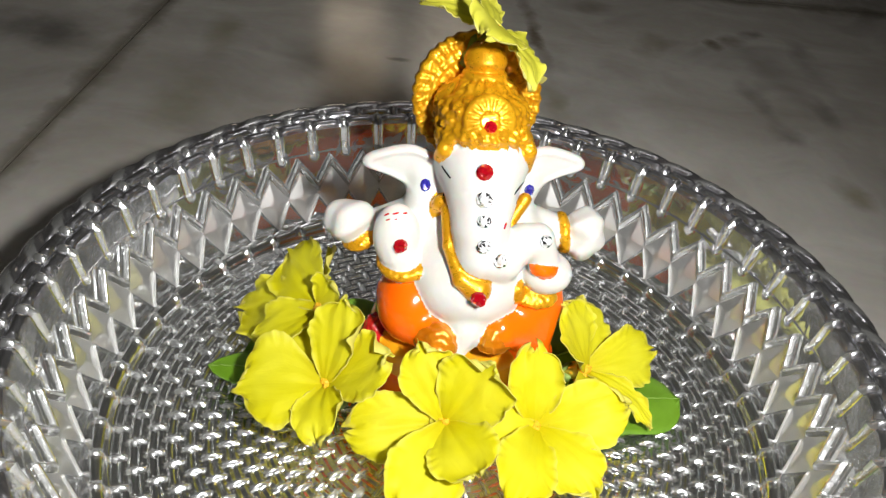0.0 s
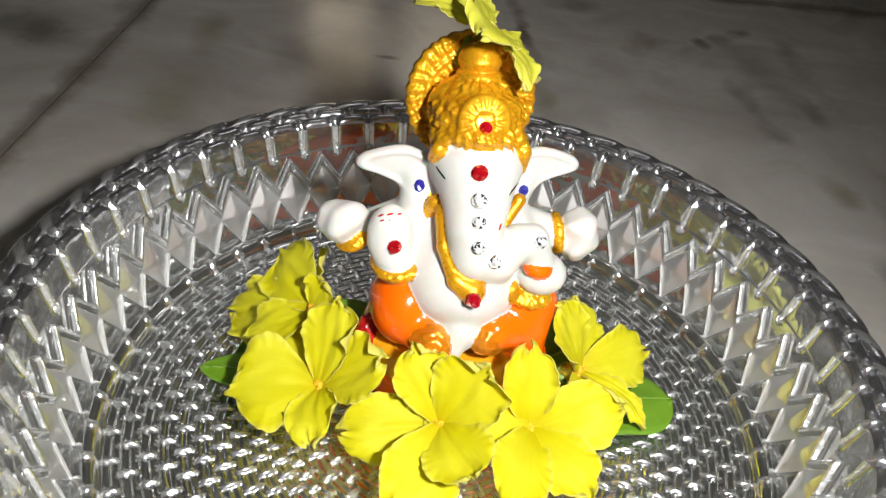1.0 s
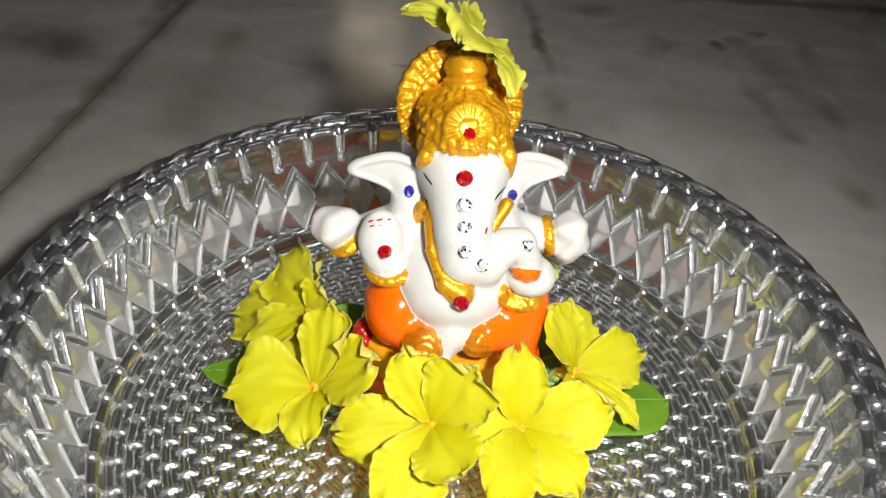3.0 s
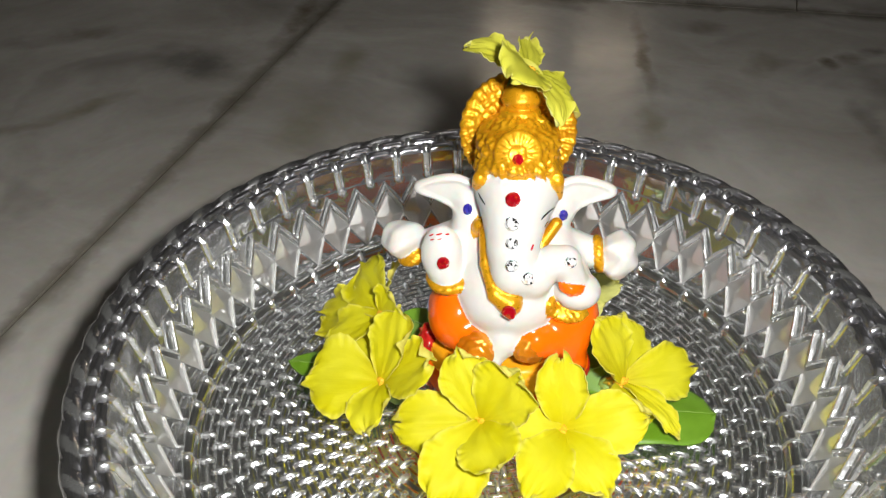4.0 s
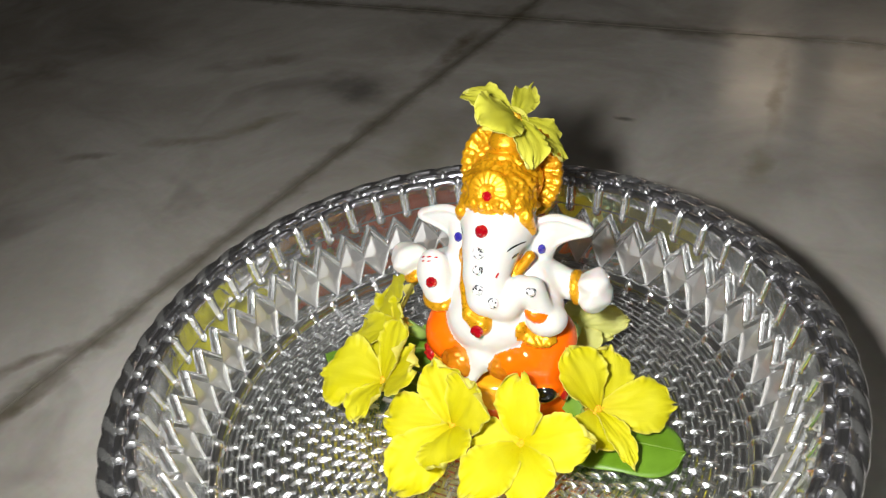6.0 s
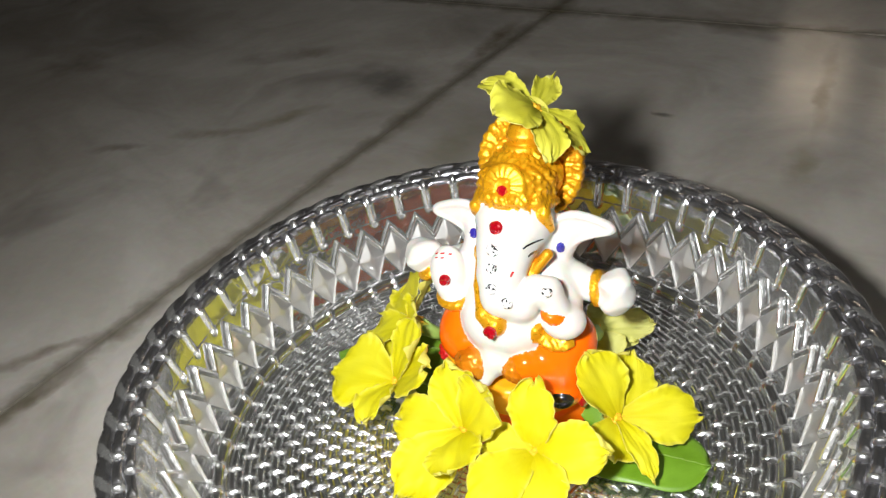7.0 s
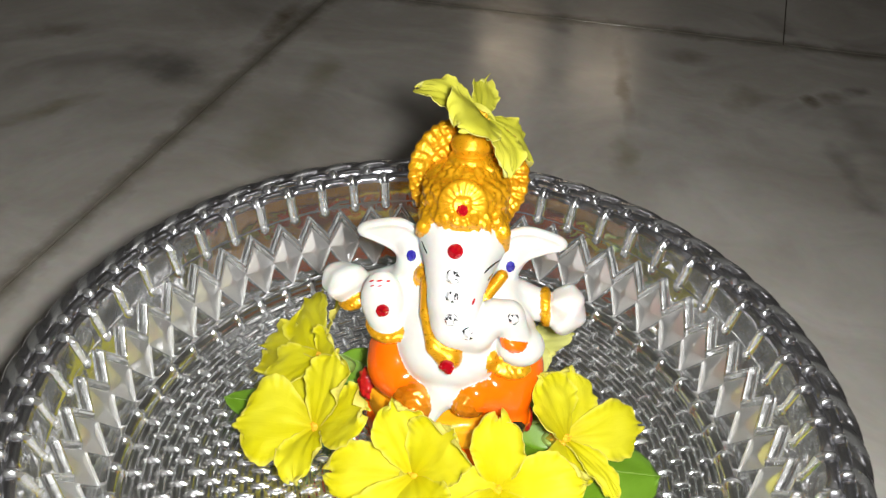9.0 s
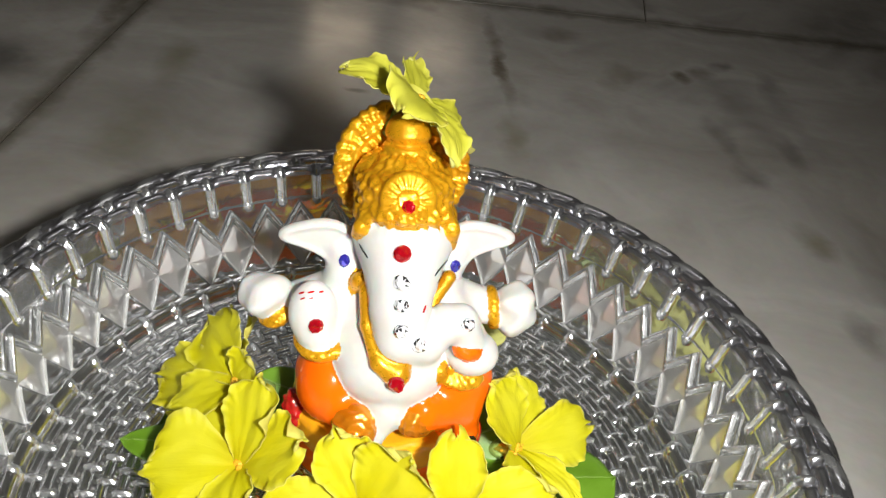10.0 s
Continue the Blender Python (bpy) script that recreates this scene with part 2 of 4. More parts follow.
MARBLE = marble()
GLASS, CUT_GLASS, RIM_GLASS = glass("pressed_glass", 0.10, 0.62, 0.12, 0.028), glass("cut_glass", 0.14, 0.82, 0.05, 0.065, ripple=0.07), glass("rim_glass", 0.05, 0.74, 0.21, 0.018, (0.84, 0.84, 0.92), ripple=0.2)
# clear glass too; extra white haze paints the torch's glints and glare on these
TIE_GLASS, GEM_GLASS, BAR_GLASS = glass("glint_tie_glass", 0.0, 0.86, 0.23, 0.09), glass("glare_facet_glass", 0.18, 0.88, 0.07, 0.11, (0.98, 0.98, 0.98), frost=0.42, ripple=0.32), glass("glint_bar_glass", 0.05, 0.86, 0.24, 0.26, ripple=0.5)
FOOT_GLASS = glass("smooth_underside_glass", 0.45, 0.40, 0.08)
GROUT = paint("dirty_grout", (0.10, 0.085, 0.065), 0.8, (0.05, 0.04, 0.03))
WALL = paint("wall_paint", (0.56, 0.56, 0.55), 0.7, (0.50, 0.50, 0.49))
WHITE = paint("white_enamel", (0.60, 0.595, 0.57), 0.44, (0.53, 0.515, 0.48), coat=0.06, grain=260.0, depth=0.0005, soak=0.35)
# the darker second tone paints crevice shade of the ornaments, scattered at random
GOLD = paint("gold_paint", (0.80, 0.40, 0.011), 0.31, (0.54, 0.21, 0.003), metal=0.52, coat=0.12, grain=430.0, depth=0.0014)
ORANGE = paint("orange_enamel", (0.92, 0.140, 0.002), 0.14, (0.84, 0.11, 0.002), coat=0.35, grain=200.0, depth=0.0002)
BRONZE = paint("orange_gold_paint", (0.64, 0.17, 0.003), 0.20, (0.85, 0.46, 0.03), metal=0.42, coat=0.6, grain=340.0, depth=0.0016)
AMBER = paint("amber_enamel", (0.80, 0.36, 0.01), 0.2, (0.72, 0.28, 0.01), coat=0.5)
RED = paint("red_enamel", (0.50, 0.012, 0.012), 0.2, (0.36, 0.008, 0.01), coat=0.5)
BLACK = paint("black_enamel", (0.008, 0.008, 0.008), 0.12, (0.015, 0.014, 0.013), coat=0.6)
RUBY = Nodes("red_rhinestone", base_color=(0.42, 0.004, 0.012), roughness=0.06, metallic=0.35, coat_weight=1.0).m
SILVER = Nodes("foiled_rhinestone", base_color=(0.82, 0.83, 0.84), roughness=0.10, metallic=0.30, coat_weight=1.0).m
# dark tone painted on some facets, in place of the dark room they would mirror
DARK_FACET = Nodes("dark_reflection_facet", base_color=(0.16, 0.16, 0.17), roughness=0.10, metallic=0.9).m
SAPPHIRE = Nodes("blue_rhinestone", base_color=(0.035, 0.03, 0.33), roughness=0.12, metallic=0.25, coat_weight=1.0).m
PETAL = petal_skin("yellow_petal", (0.74, 0.69, 0.006), (0.78, 0.75, 0.04), (0.66, 0.56, 0.003))
PETAL_BACK = petal_skin("pale_petal", (0.68, 0.69, 0.20), (0.76, 0.76, 0.32), (0.46, 0.54, 0.10))
PETAL_UNDER = petal_skin("petal_underside", (0.70, 0.64, 0.10), (0.76, 0.71, 0.20), (0.60, 0.53, 0.05))
PETAL_WILT = petal_skin("wilting_petal", (0.63, 0.62, 0.045), (0.70, 0.69, 0.10), (0.52, 0.52, 0.03))
STAMEN = paint("stamen_orange", (0.80, 0.44, 0.015), 0.6, (0.66, 0.30, 0.01), grain=900.0, depth=0.0012)
CALYX = paint("calyx_green", (0.20, 0.34, 0.06), 0.5, (0.32, 0.42, 0.12))
LEAF = leaf_skin()
STALK = paint("leaf_stalk", (0.15, 0.27, 0.04), 0.5, (0.19, 0.28, 0.06))


# ---- building helpers ----
def mesh_from(name, verts, faces, mats, smooth=True, ids=None, uvs=None):
    me = bpy.data.meshes.new(name)
    me.from_pydata([tuple(v) for v in np.asarray(verts, float)], [], [tuple(map(int, q)) for q in faces])
    for m in mats:
        me.materials.append(m)
    me.polygons.foreach_set("use_smooth", np.full(len(me.polygons), smooth))
    if ids is not None:
        me.polygons.foreach_set("material_index", np.asarray(ids, np.int32))
    if uvs is not None:
        layer = me.uv_layers.new(name="UVMap")
        loops = np.empty(len(me.loops), np.int32)
        me.loops.foreach_get("vertex_index", loops)
        layer.data.foreach_set("uv", np.asarray(uvs, np.float32)[loops].ravel())
    me.update()
    return me


def part(name, mesh, parent, label=""):
    ob = new(name, mesh)
    ob.parent = parent
    return tagged(ob, label)


def grid_faces(n, m, close=False):
    i, j = np.meshgrid(np.arange(n - 1), np.arange(m if close else m - 1), indexing="ij")
    a, b = i * m + j, i * m + (j + 1) % m
    return np.stack([a, b, b + m, a + m], -1).reshape(-1, 4)


def box_mesh(name, lo, hi, mat, bevel=0.0):
    bm = bmesh.new()
    lo, hi = Vector(lo), Vector(hi)
    bmesh.ops.create_cube(bm, size=1, matrix=Matrix.LocRotScale((lo + hi) / 2, None, hi - lo))
    if bevel:
        bmesh.ops.bevel(bm, geom=bm.edges[:], offset=bevel, segments=2, affect="EDGES")
    me = bpy.data.meshes.new(name)
    bm.to_mesh(me)
    bm.free()
    me.materials.append(mat)
    return me


# ---- the room ----
ROOM = (-1.7, 1.9, -1.8, 2.2, 2.6)
floor = tagged(new("floor", box_mesh("floor", (ROOM[0], ROOM[2], -0.05), (ROOM[1], ROOM[3], -0.0025), GROUT)), "grey white marble slab floor with dirty joints", "floor", kind="structure")


def slab_mesh(corners, mat):
    """A slab with eased edges over four corners, given anticlockwise."""
    bm = bmesh.new()
    face = bm.faces.new([bm.verts.new((x, y, -0.03)) for x, y in corners])
    top = bmesh.ops.extrude_face_region(bm, geom=[face])["geom"]
    bmesh.ops.translate(bm, vec=(0, 0, 0.03), verts=[v for v in top if isinstance(v, bmesh.types.BMVert)])
    bmesh.ops.recalc_face_normals(bm, faces=bm.faces[:])
    bmesh.ops.bevel(bm, geom=bm.edges[:], offset=0.0006, segments=2, affect="EDGES")
    me = bpy.data.meshes.new("marble_slab")
    bm.to_mesh(me)
    bm.free()
    me.materials.append(mat)
    return me


def cross_at(line, side_x, side_y):
    """Where a joint that runs along y meets the cross joint, half a gap to the given sides."""
    a, b = line[0] + side_x * GAP, CROSS[0] + side_y * GAP
    y = (b + CROSS[1] * a) / (1 - CROSS[1] * line[1])
    return a + line[1] * y, y


wall_y = lambda x, side: (x, CROSS[0] + CROSS[1] * x + side * GAP)
wall_x = lambda line, side, y: (line[0] + line[1] * y + side * GAP, y)
X0, X1, Y0, Y1 = ROOM[:4]
for corners in (((X0, Y0), wall_x(LONG, -1, Y0), cross_at(LONG, -1, -1), wall_y(X0, -1)), (wall_x(LONG, 1, Y0), (X1, Y0), wall_y(X1, -1), cross_at(LONG, 1, -1)),
                (wall_y(X0, 1), cross_at(STUB, -1, 1), wall_x(STUB, -1, Y1), (X0, Y1)), (cross_at(STUB, 1, 1), wall_y(X1, 1), (X1, Y1), wall_x(STUB, 1, Y1))):
    part("marble_slab", slab_mesh(corners, MARBLE), floor)
# walls and ceiling out of view, added for reflections and bounced light
for name, lo, hi in (("wall_west", (ROOM[0] - 0.1, ROOM[2] - 0.1, -0.05), (ROOM[0], ROOM[3] + 0.1, ROOM[4])),
                     ("wall_east", (ROOM[1], ROOM[2] - 0.1, -0.05), (ROOM[1] + 0.1, ROOM[3] + 0.1, ROOM[4])),
                     ("wall_south", (ROOM[0], ROOM[2] - 0.1, -0.05), (ROOM[1], ROOM[2], ROOM[4])),
                     ("wall_north", (ROOM[0], ROOM[3], -0.05), (ROOM[1], ROOM[3] + 0.1, ROOM[4]))):
    tagged(new(name, box_mesh(name, lo, hi, WALL)), "plain unseen wall closing the room", "wall", kind="structure")
tagged(new("ceiling", box_mesh("ceiling", (ROOM[0] - 0.1, ROOM[2] - 0.1, ROOM[4]), (ROOM[1] + 0.1, ROOM[3] + 0.1, ROOM[4] + 0.1), WALL)), "plain unseen ceiling closing the room", "ceiling", kind="structure")


# ---- the glass tray: one pressed piece, relief laid on a turned profile ----
def tray_parts(cols=56 * 20, repeats=56):
    """Rows of points from the centre outwards and back underneath, zone by zone."""
    th = np.linspace(0, 2 * np.pi, cols, endpoint=False)
    v = th / (2 * np.pi) * repeats + 0.15
    saw = lambda q: q - np.floor(q)
    near = lambda q: np.abs(saw(q + 0.5) - 0.5)          # distance to the nearest whole number
    span = lambda r: 2 * np.pi * r / repeats

    def lay(r0, z0, r1, z1, n, relief):
        """n rows from one point of the profile to the next, raised along the normal."""
        d = np.array((r1 - r0, z1 - z0))
        nr, nz = np.array((-d[1], d[0])) / np.hypot(*d)
        out = []
        for s in (np.arange(n) + 0.5) / n:
            h, tie = relief(s, r0 + s * d[0])
            out.append((r0 + s * d[0] + nr * h + 0 * th, z0 + s * d[1] + nz * h + 0 * th, tie))
        return out

    pitch, PANE = 0.00615, 0.0050

    def weave(s, r):
        k = int(r / pitch)
        u = r / pitch - k
        count = 56 if r > 0.052 else 28 if r > 0.024 else 14
        staple, clear_of = 0 * th, 9.0 + 0 * th
        for ring in (k - 1, k, k + 1):                    # each tie reaches a little over its own ring
            across = near(th / (2 * np.pi) * count + 0.15 + 0.5 * (ring % 2)) * 2 * np.pi * r / count
            bow = math.cos(min(abs(r / pitch - ring - 0.5) / 0.62, 1) * math.pi / 2) ** 0.5
            staple = np.maximum(staple, 0.0022 * np.exp(-(across / 0.00105) ** 4) * bow)
            clear_of = np.where(bow > 0.2, np.minimum(clear_of, across), clear_of)
        strand = 0.0011 * abs(np.sin(2 * np.pi * u)) ** 0.7 * np.clip(clear_of / 0.0020, 0.35, 1)
        return np.maximum(staple, strand), (staple > strand) & (staple > 0.0007)

    def beads(s, r):
        hoop_high = 0.0042 * np.sin(np.pi * s) ** 0.55
        tie = 0.0012 * np.exp(-((near(v) * span(r)) / 0.0012) ** 2)
        return hoop_high + tie * np.sin(np.pi * s) ** 0.3, tie > 0.0004

    def lattice(r0, z0, r1, z1):
        """The cut wall: a raised zigzag band with a bevel on its inner side, a fine V under each tip, hollow panes between; rows of points follow the lines."""
        d = np.array((r1 - r0, z1 - z0))
        nr, nz = np.array((-d[1], d[0])) / np.hypot(*d)
        fold = 1 - 2 * np.abs(saw(v) - 0.5)               # 1 at the tips of the zigzag, 0 between them
        edge, vee = 0.63 + 0.355 * fold, 0.40 - 0.40 * fold
        steps = (0.19, 0.165, 0.14, 0.115, 0.091, 0.080, 0.069, 0.045, 0.025, 0.015, 0.007, 0.0)
        levels = [np.maximum(vee - 0.03, 0) * t for t in np.linspace(0, 1, 10)] + [np.maximum(vee + t, 0) for t in (-0.02, -0.012, -0.006, 0, 0.006, 0.012, 0.02, 0.03)]
        levels += [vee + 0.03 + (edge - 0.22 - vee) * t for t in np.linspace(0.04, 0.97, 20)] + [edge - t for t in steps] + [edge + (1 - edge) * t for t in np.linspace(0.06, 0.98, 12)]
        out = []
        for k, s in enumerate(levels):
            s = s + 1e-4 * k
            e = edge - s
            band = np.interp(e, (0.0, 0.025, 0.08, 0.19), (0.0, 0.0028, 0.0031, 0.0008))
            pane = np.clip(np.minimum(e - 0.19, s - vee - 0.03), 0, 0.3)
            fine = 0.0020 * np.clip(1 - np.abs(s - vee) / 0.024, 0, 1)
            rib = np.exp(-((near(v) * span(r0)) / 0.0009) ** 2) * np.clip((s - 0.92) / 0.05, 0, 1)
            h = np.where(e > 0.19, np.maximum(0.0008 * (s > vee) + PANE * pane, fine), np.maximum(band, 0.0022 * rib))
            # ridge lines and ribs get the haziest glass, as painted bright glints
            line = (np.abs(e - 0.080) < 0.012) | (np.abs(e - 0.018) < 0.008) | (rib > 0.5)
            out.append((r0 + s * d[0] + nr * h, z0 + s * d[1] + nz * h, np.where(line, 1, np.where((e > 0.185) & (s > vee), 2, 0))))
        return out

    def ribs(s, r):
        rib = np.exp(-((near(v) * span(r)) / 0.0009) ** 2)
        return 0.0024 * rib * (0.6 + 0.4 * s) - 0.0002 * math.sin(math.pi * s), rib > 0.3

    def plait(s, r):
        k = min(int(s * 2), 1)
        u = s * 2 - k
        across = near(v + 0.5 * k) * span(r)
        body = np.sin(np.pi * min(max(u, 0.03), 0.97)) ** 0.5
        tie = 0.0025 * body ** 0.45 * np.exp(-(across / 0.0015) ** 4)
        return np.maximum(0.0018 * body * np.clip((across - 0.0012) / 0.0030, 0.0, 1) ** 0.5, tie), tie > 0.0012

    rope = []
    for s in np.linspace(0.02, 1, 26):                    # twisted outer rope
        a = radians(140 - 230 * s)
        twist = np.abs(np.sin(th * 28 + 4.6 * s)) ** 0.6
        rad = 0.0039 + 0.0012 * twist
        rope.append((0.1515 + rad * np.cos(a), 0.0612 + rad * np.sin(a), twist > 0.90))
    under = [(r + 0 * th, z + 0 * th, th < 0) for r, z in (
        (0.1480, 0.0560), (0.1452, 0.0540), (0.1408, 0.0445), (0.1360, 0.0300), (0.1310, 0.0190), (0.1220, 0.0115), (0.1090, 0.0075), (0.1050, 0.0060), (0.1035, 0.0010),
        (0.1015, 0.0000), (0.0975, 0.0000), (0.0955, 0.0010), (0.0935, 0.0070), (0.0900, 0.0082), (0.0500, 0.0090), (0.0004, 0.0090))]
    zones = [("woven_base", lay(0.0004, 0.0200, 0.1165, 0.0200, 172, weave), GLASS), ("bead_ring", lay(0.1168, 0.0200, 0.1252, 0.0215, 18, beads), GLASS),
             ("zigzag_wall", lattice(0.1256, 0.0215, 0.1363, 0.0515), CUT_GLASS), ("ribbed_band", lay(0.1365, 0.0518, 0.1394, 0.0622, 14, ribs), CUT_GLASS),
             ("braided_rim", lay(0.1397, 0.0624, 0.1490, 0.0646, 36, plait), RIM_GLASS), ("rope_edge", rope, RIM_GLASS), ("foot", under, FOOT_GLASS)]
    for k, (name, rows, mat) in enumerate(zones):
        rows = rows if k == 0 else [zones[k - 1][1][-1], *rows]
        verts = np.concatenate([np.stack([r * np.cos(th), r * np.sin(th), z], -1) for r, z, tie in rows])
        ids = np.concatenate([tie for r, z, tie in rows[1:]])
        yield name, mesh_from(name, verts, grid_faces(len(rows), cols, True).tolist(), [mat, BAR_GLASS if mat is CUT_GLASS else TIE_GLASS, GEM_GLASS], True, ids)


tray = tagged(new("glass_tray"), "round clear pressed glass tray with woven relief and braided rim", "tray")
for name, mesh in tray_parts():
    part(name, mesh, tray)


# ---- the figurine: one solid, cast and painted ----
def turned(euler):
    return np.array(Euler([radians(a) for a in euler]).to_matrix())


def union(d, e, k):
    h = np.clip(0.5 + 0.5 * (d - e) / k, 0, 1)
    return d + (e - d) * h - k * h * (1 - h)


def ell(c, r, mat, k=2.0, euler=(0, 0, 0), relief=None):
    c, r, m = np.array(c, float), np.array(r, float), turned(euler)

    def f(p):
        q = (p - c) @ m
        a = np.sqrt(((q / r) ** 2).sum(-1)) + 1e-9
        b = np.sqrt(((q / r ** 2) ** 2).sum(-1)) + 1e-9
        d = a * (a - 1) / b
        return d if relief is None else d - relief(q)
    return f, c - r.max() - 2, c + r.max() + 2, mat, k


def cone(a, b, ra, rb, mat, k=2.0):
    a, b = np.array(a, float), np.array(b, float)

    def f(p):
        t = np.clip(((p - a) @ (b - a)) / ((b - a) @ (b - a)), 0, 1)
        return np.sqrt((((p - a) - t[..., None] * (b - a)) ** 2).sum(-1)) - (ra + (rb - ra) * t)
    m = max(ra, rb) + 2
    return f, np.minimum(a, b) - m, np.maximum(a, b) + m, mat, k


def hoop(c, radius, tube, mat, k=1.0, euler=(0, 0, 0), oval=1.0, relief=None):
    c, m = np.array(c, float), turned(euler)

    def f(p):
        q = (p - c) @ m
        ring = np.hypot(q[..., 0], q[..., 1] / oval) - radius
        d = np.hypot(ring, q[..., 2]) - tube
        return d if relief is None else d - relief(q)
    e = radius * max(1, oval) + tube + 2
    return f, c - e, c + e, mat, k


def drum(c, rx, ry, half, mat, k=1.0, soft=2.0, euler=(0, 0, 0), relief=None, scallop=0.0):
    c, m = np.array(c, float), turned(euler)

    def f(p):
        q = (p - c) @ m
        a = (np.hypot(q[..., 0] / rx, q[..., 1] / ry) - 1) * min(rx, ry) + soft
        b = np.abs(q[..., 2]) - half + soft
        if relief is not None:
            b = b - relief(q)
            a = a - scallop * np.sin(34 * np.arctan2(q[..., 0], q[..., 1]) + 0.9 * np.sin(q[..., 0] * 0.5))
        return np.minimum(np.maximum(a, b), 0) + np.hypot(np.maximum(a, 0), np.maximum(b, 0)) - soft
    e = max(rx, ry, half) + 3
    return f, c - e, c + e, mat, k


def ear(root, side):
    """A thin dished blade: bowed upper edge, hollow lower edge running out to a soft tip, a rolled margin."""
    root = np.array(root, float)

    def f(p):
        u, w = (p[..., 0] - root[0]) * side * 0.93, p[..., 2] - root[2]
        out = np.clip(u, -6, 30)
        top = 12.4 - 0.0125 * np.clip(out, 0, 30) ** 2 - 3.8 * np.exp(-(np.clip(out, 0, 30) / 6.0) ** 2)
        low = 2.4 - 24 * np.exp(-(out + 1) / 8.2)
        slope = 2.5 * np.exp(-np.clip(out, -2, 30) / 9.5)
        flat = -union(-(w - top) * 0.95, -(low - w) / np.sqrt(1 + slope ** 2), 3.0)
        flat = np.maximum(-union(-flat, -(u - 24.3), 4.0), -4 - u)
        mid = root[1] + 0.17 * out + 0.010 * (w - 1) ** 2 - 0.4
        thick = 1.15 + 0.75 * np.exp(-((flat + 1.3) / 1.0) ** 2)
        a, b = flat + 1.0, np.abs(p[..., 1] - mid) - thick + 1.0
        return np.minimum(np.maximum(a, b), 0) + np.hypot(np.maximum(a, 0), np.maximum(b, 0)) - 1.0
    lo, hi = root - 32, root + 32
    return f, lo, hi, W, 2.5


W, G, O, B, A, R, K = range(7)                            # white, gold, orange, orange gold, amber, red, black


def curls(a, z):
    """Two rows of scrolled leaves round the dome."""
    out = 0
    for row, shift in ((-2.5, 0.0), (4.0, 0.5)):
        n = 9
        u = (a / (2 * np.pi) * n + shift) % 1 - 0.5
        x, y = u * 8.5, z - row
        rho, turn = np.hypot(x, y), np.arctan2(y, x)
        out = out + np.exp(-(rho / 3.4) ** 4) * (0.45 + 0.42 * np.cos(turn + rho * 1.9))
    return out


def crown_relief(q):
    a = np.arctan2(q[..., 0], -q[..., 1])
    band = np.abs(np.sin(q[..., 2] * 0.42))
    rough = np.sin(a * 23 + 2.1 * np.sin(q[..., 2] * 0.9)) * np.sin(q[..., 2] * 1.9 + 2.0 * np.sin(a * 9))
    return CRAG(q) + 0.65 * np.abs(np.sin(a * 7 + q[..., 2] * 0.35)) * band + 0.28 * np.sin(a * 17 + np.sin(q[..., 2])) * np.sin(q[..., 2] * 1.3 + np.sin(a * 5)) + 0.12 * rough + curls(a, q[..., 2]) - 0.4


def rosette_relief(q):
    a, rho = np.arctan2(q[..., 0], q[..., 1]), np.hypot(q[..., 0], q[..., 1])
    return 1.0 - 0.015 * rho ** 2 + np.where(rho > 3.2, 0.70 * np.abs(np.sin(a * 8)) * np.clip((9.5 - rho) / 4, 0, 1), -0.5)


def halo_relief(q):
    a, rho = np.arctan2(q[..., 0], q[..., 1]), np.hypot(q[..., 0], q[..., 1])
    flute = np.sin(a * 34 + 0.9 * np.sin(q[..., 0] * 0.5) + 0.6 * np.sin(q[..., 1] * 0.8))
    outer = np.exp(-((rho - 19.6) / 2.6) ** 2) * (0.8 + 0.5 * flute + 0.2 * np.sin(rho * 2.6 + 3 * np.sin(a * 9)))
    ring = 0.9 * np.exp(-((rho - 15.8) / 1.0) ** 2)
    beads = np.exp(-((rho - 13.0) / 1.3) ** 2) * (0.5 + 0.7 * np.sin(a * 26))
    return outer + ring + beads + HALO_CRAG(q) * np.clip((rho - 10) / 4, 0, 1)


def craggy(amount, pitch, seed):
    """Uneven knobs and pits, as in a worn casting."""
    rng = np.random.RandomState(seed)
    waves = [(rng.normal(size=3) * pitch, rng.rand() * 6.28, rng.normal(size=3) * pitch, rng.rand() * 6.28) for _ in range(5)]
    return lambda q: amount * sum(np.sin(q @ a + b) * np.sin(q @ c + d) for a, b, c, d in waves)


def lumpy(amount, pitch):
    return lambda q: amount * np.sin(q[..., 0] * pitch + 1) * np.sin(q[..., 1] * pitch) * np.sin(q[..., 2] * pitch + 2)


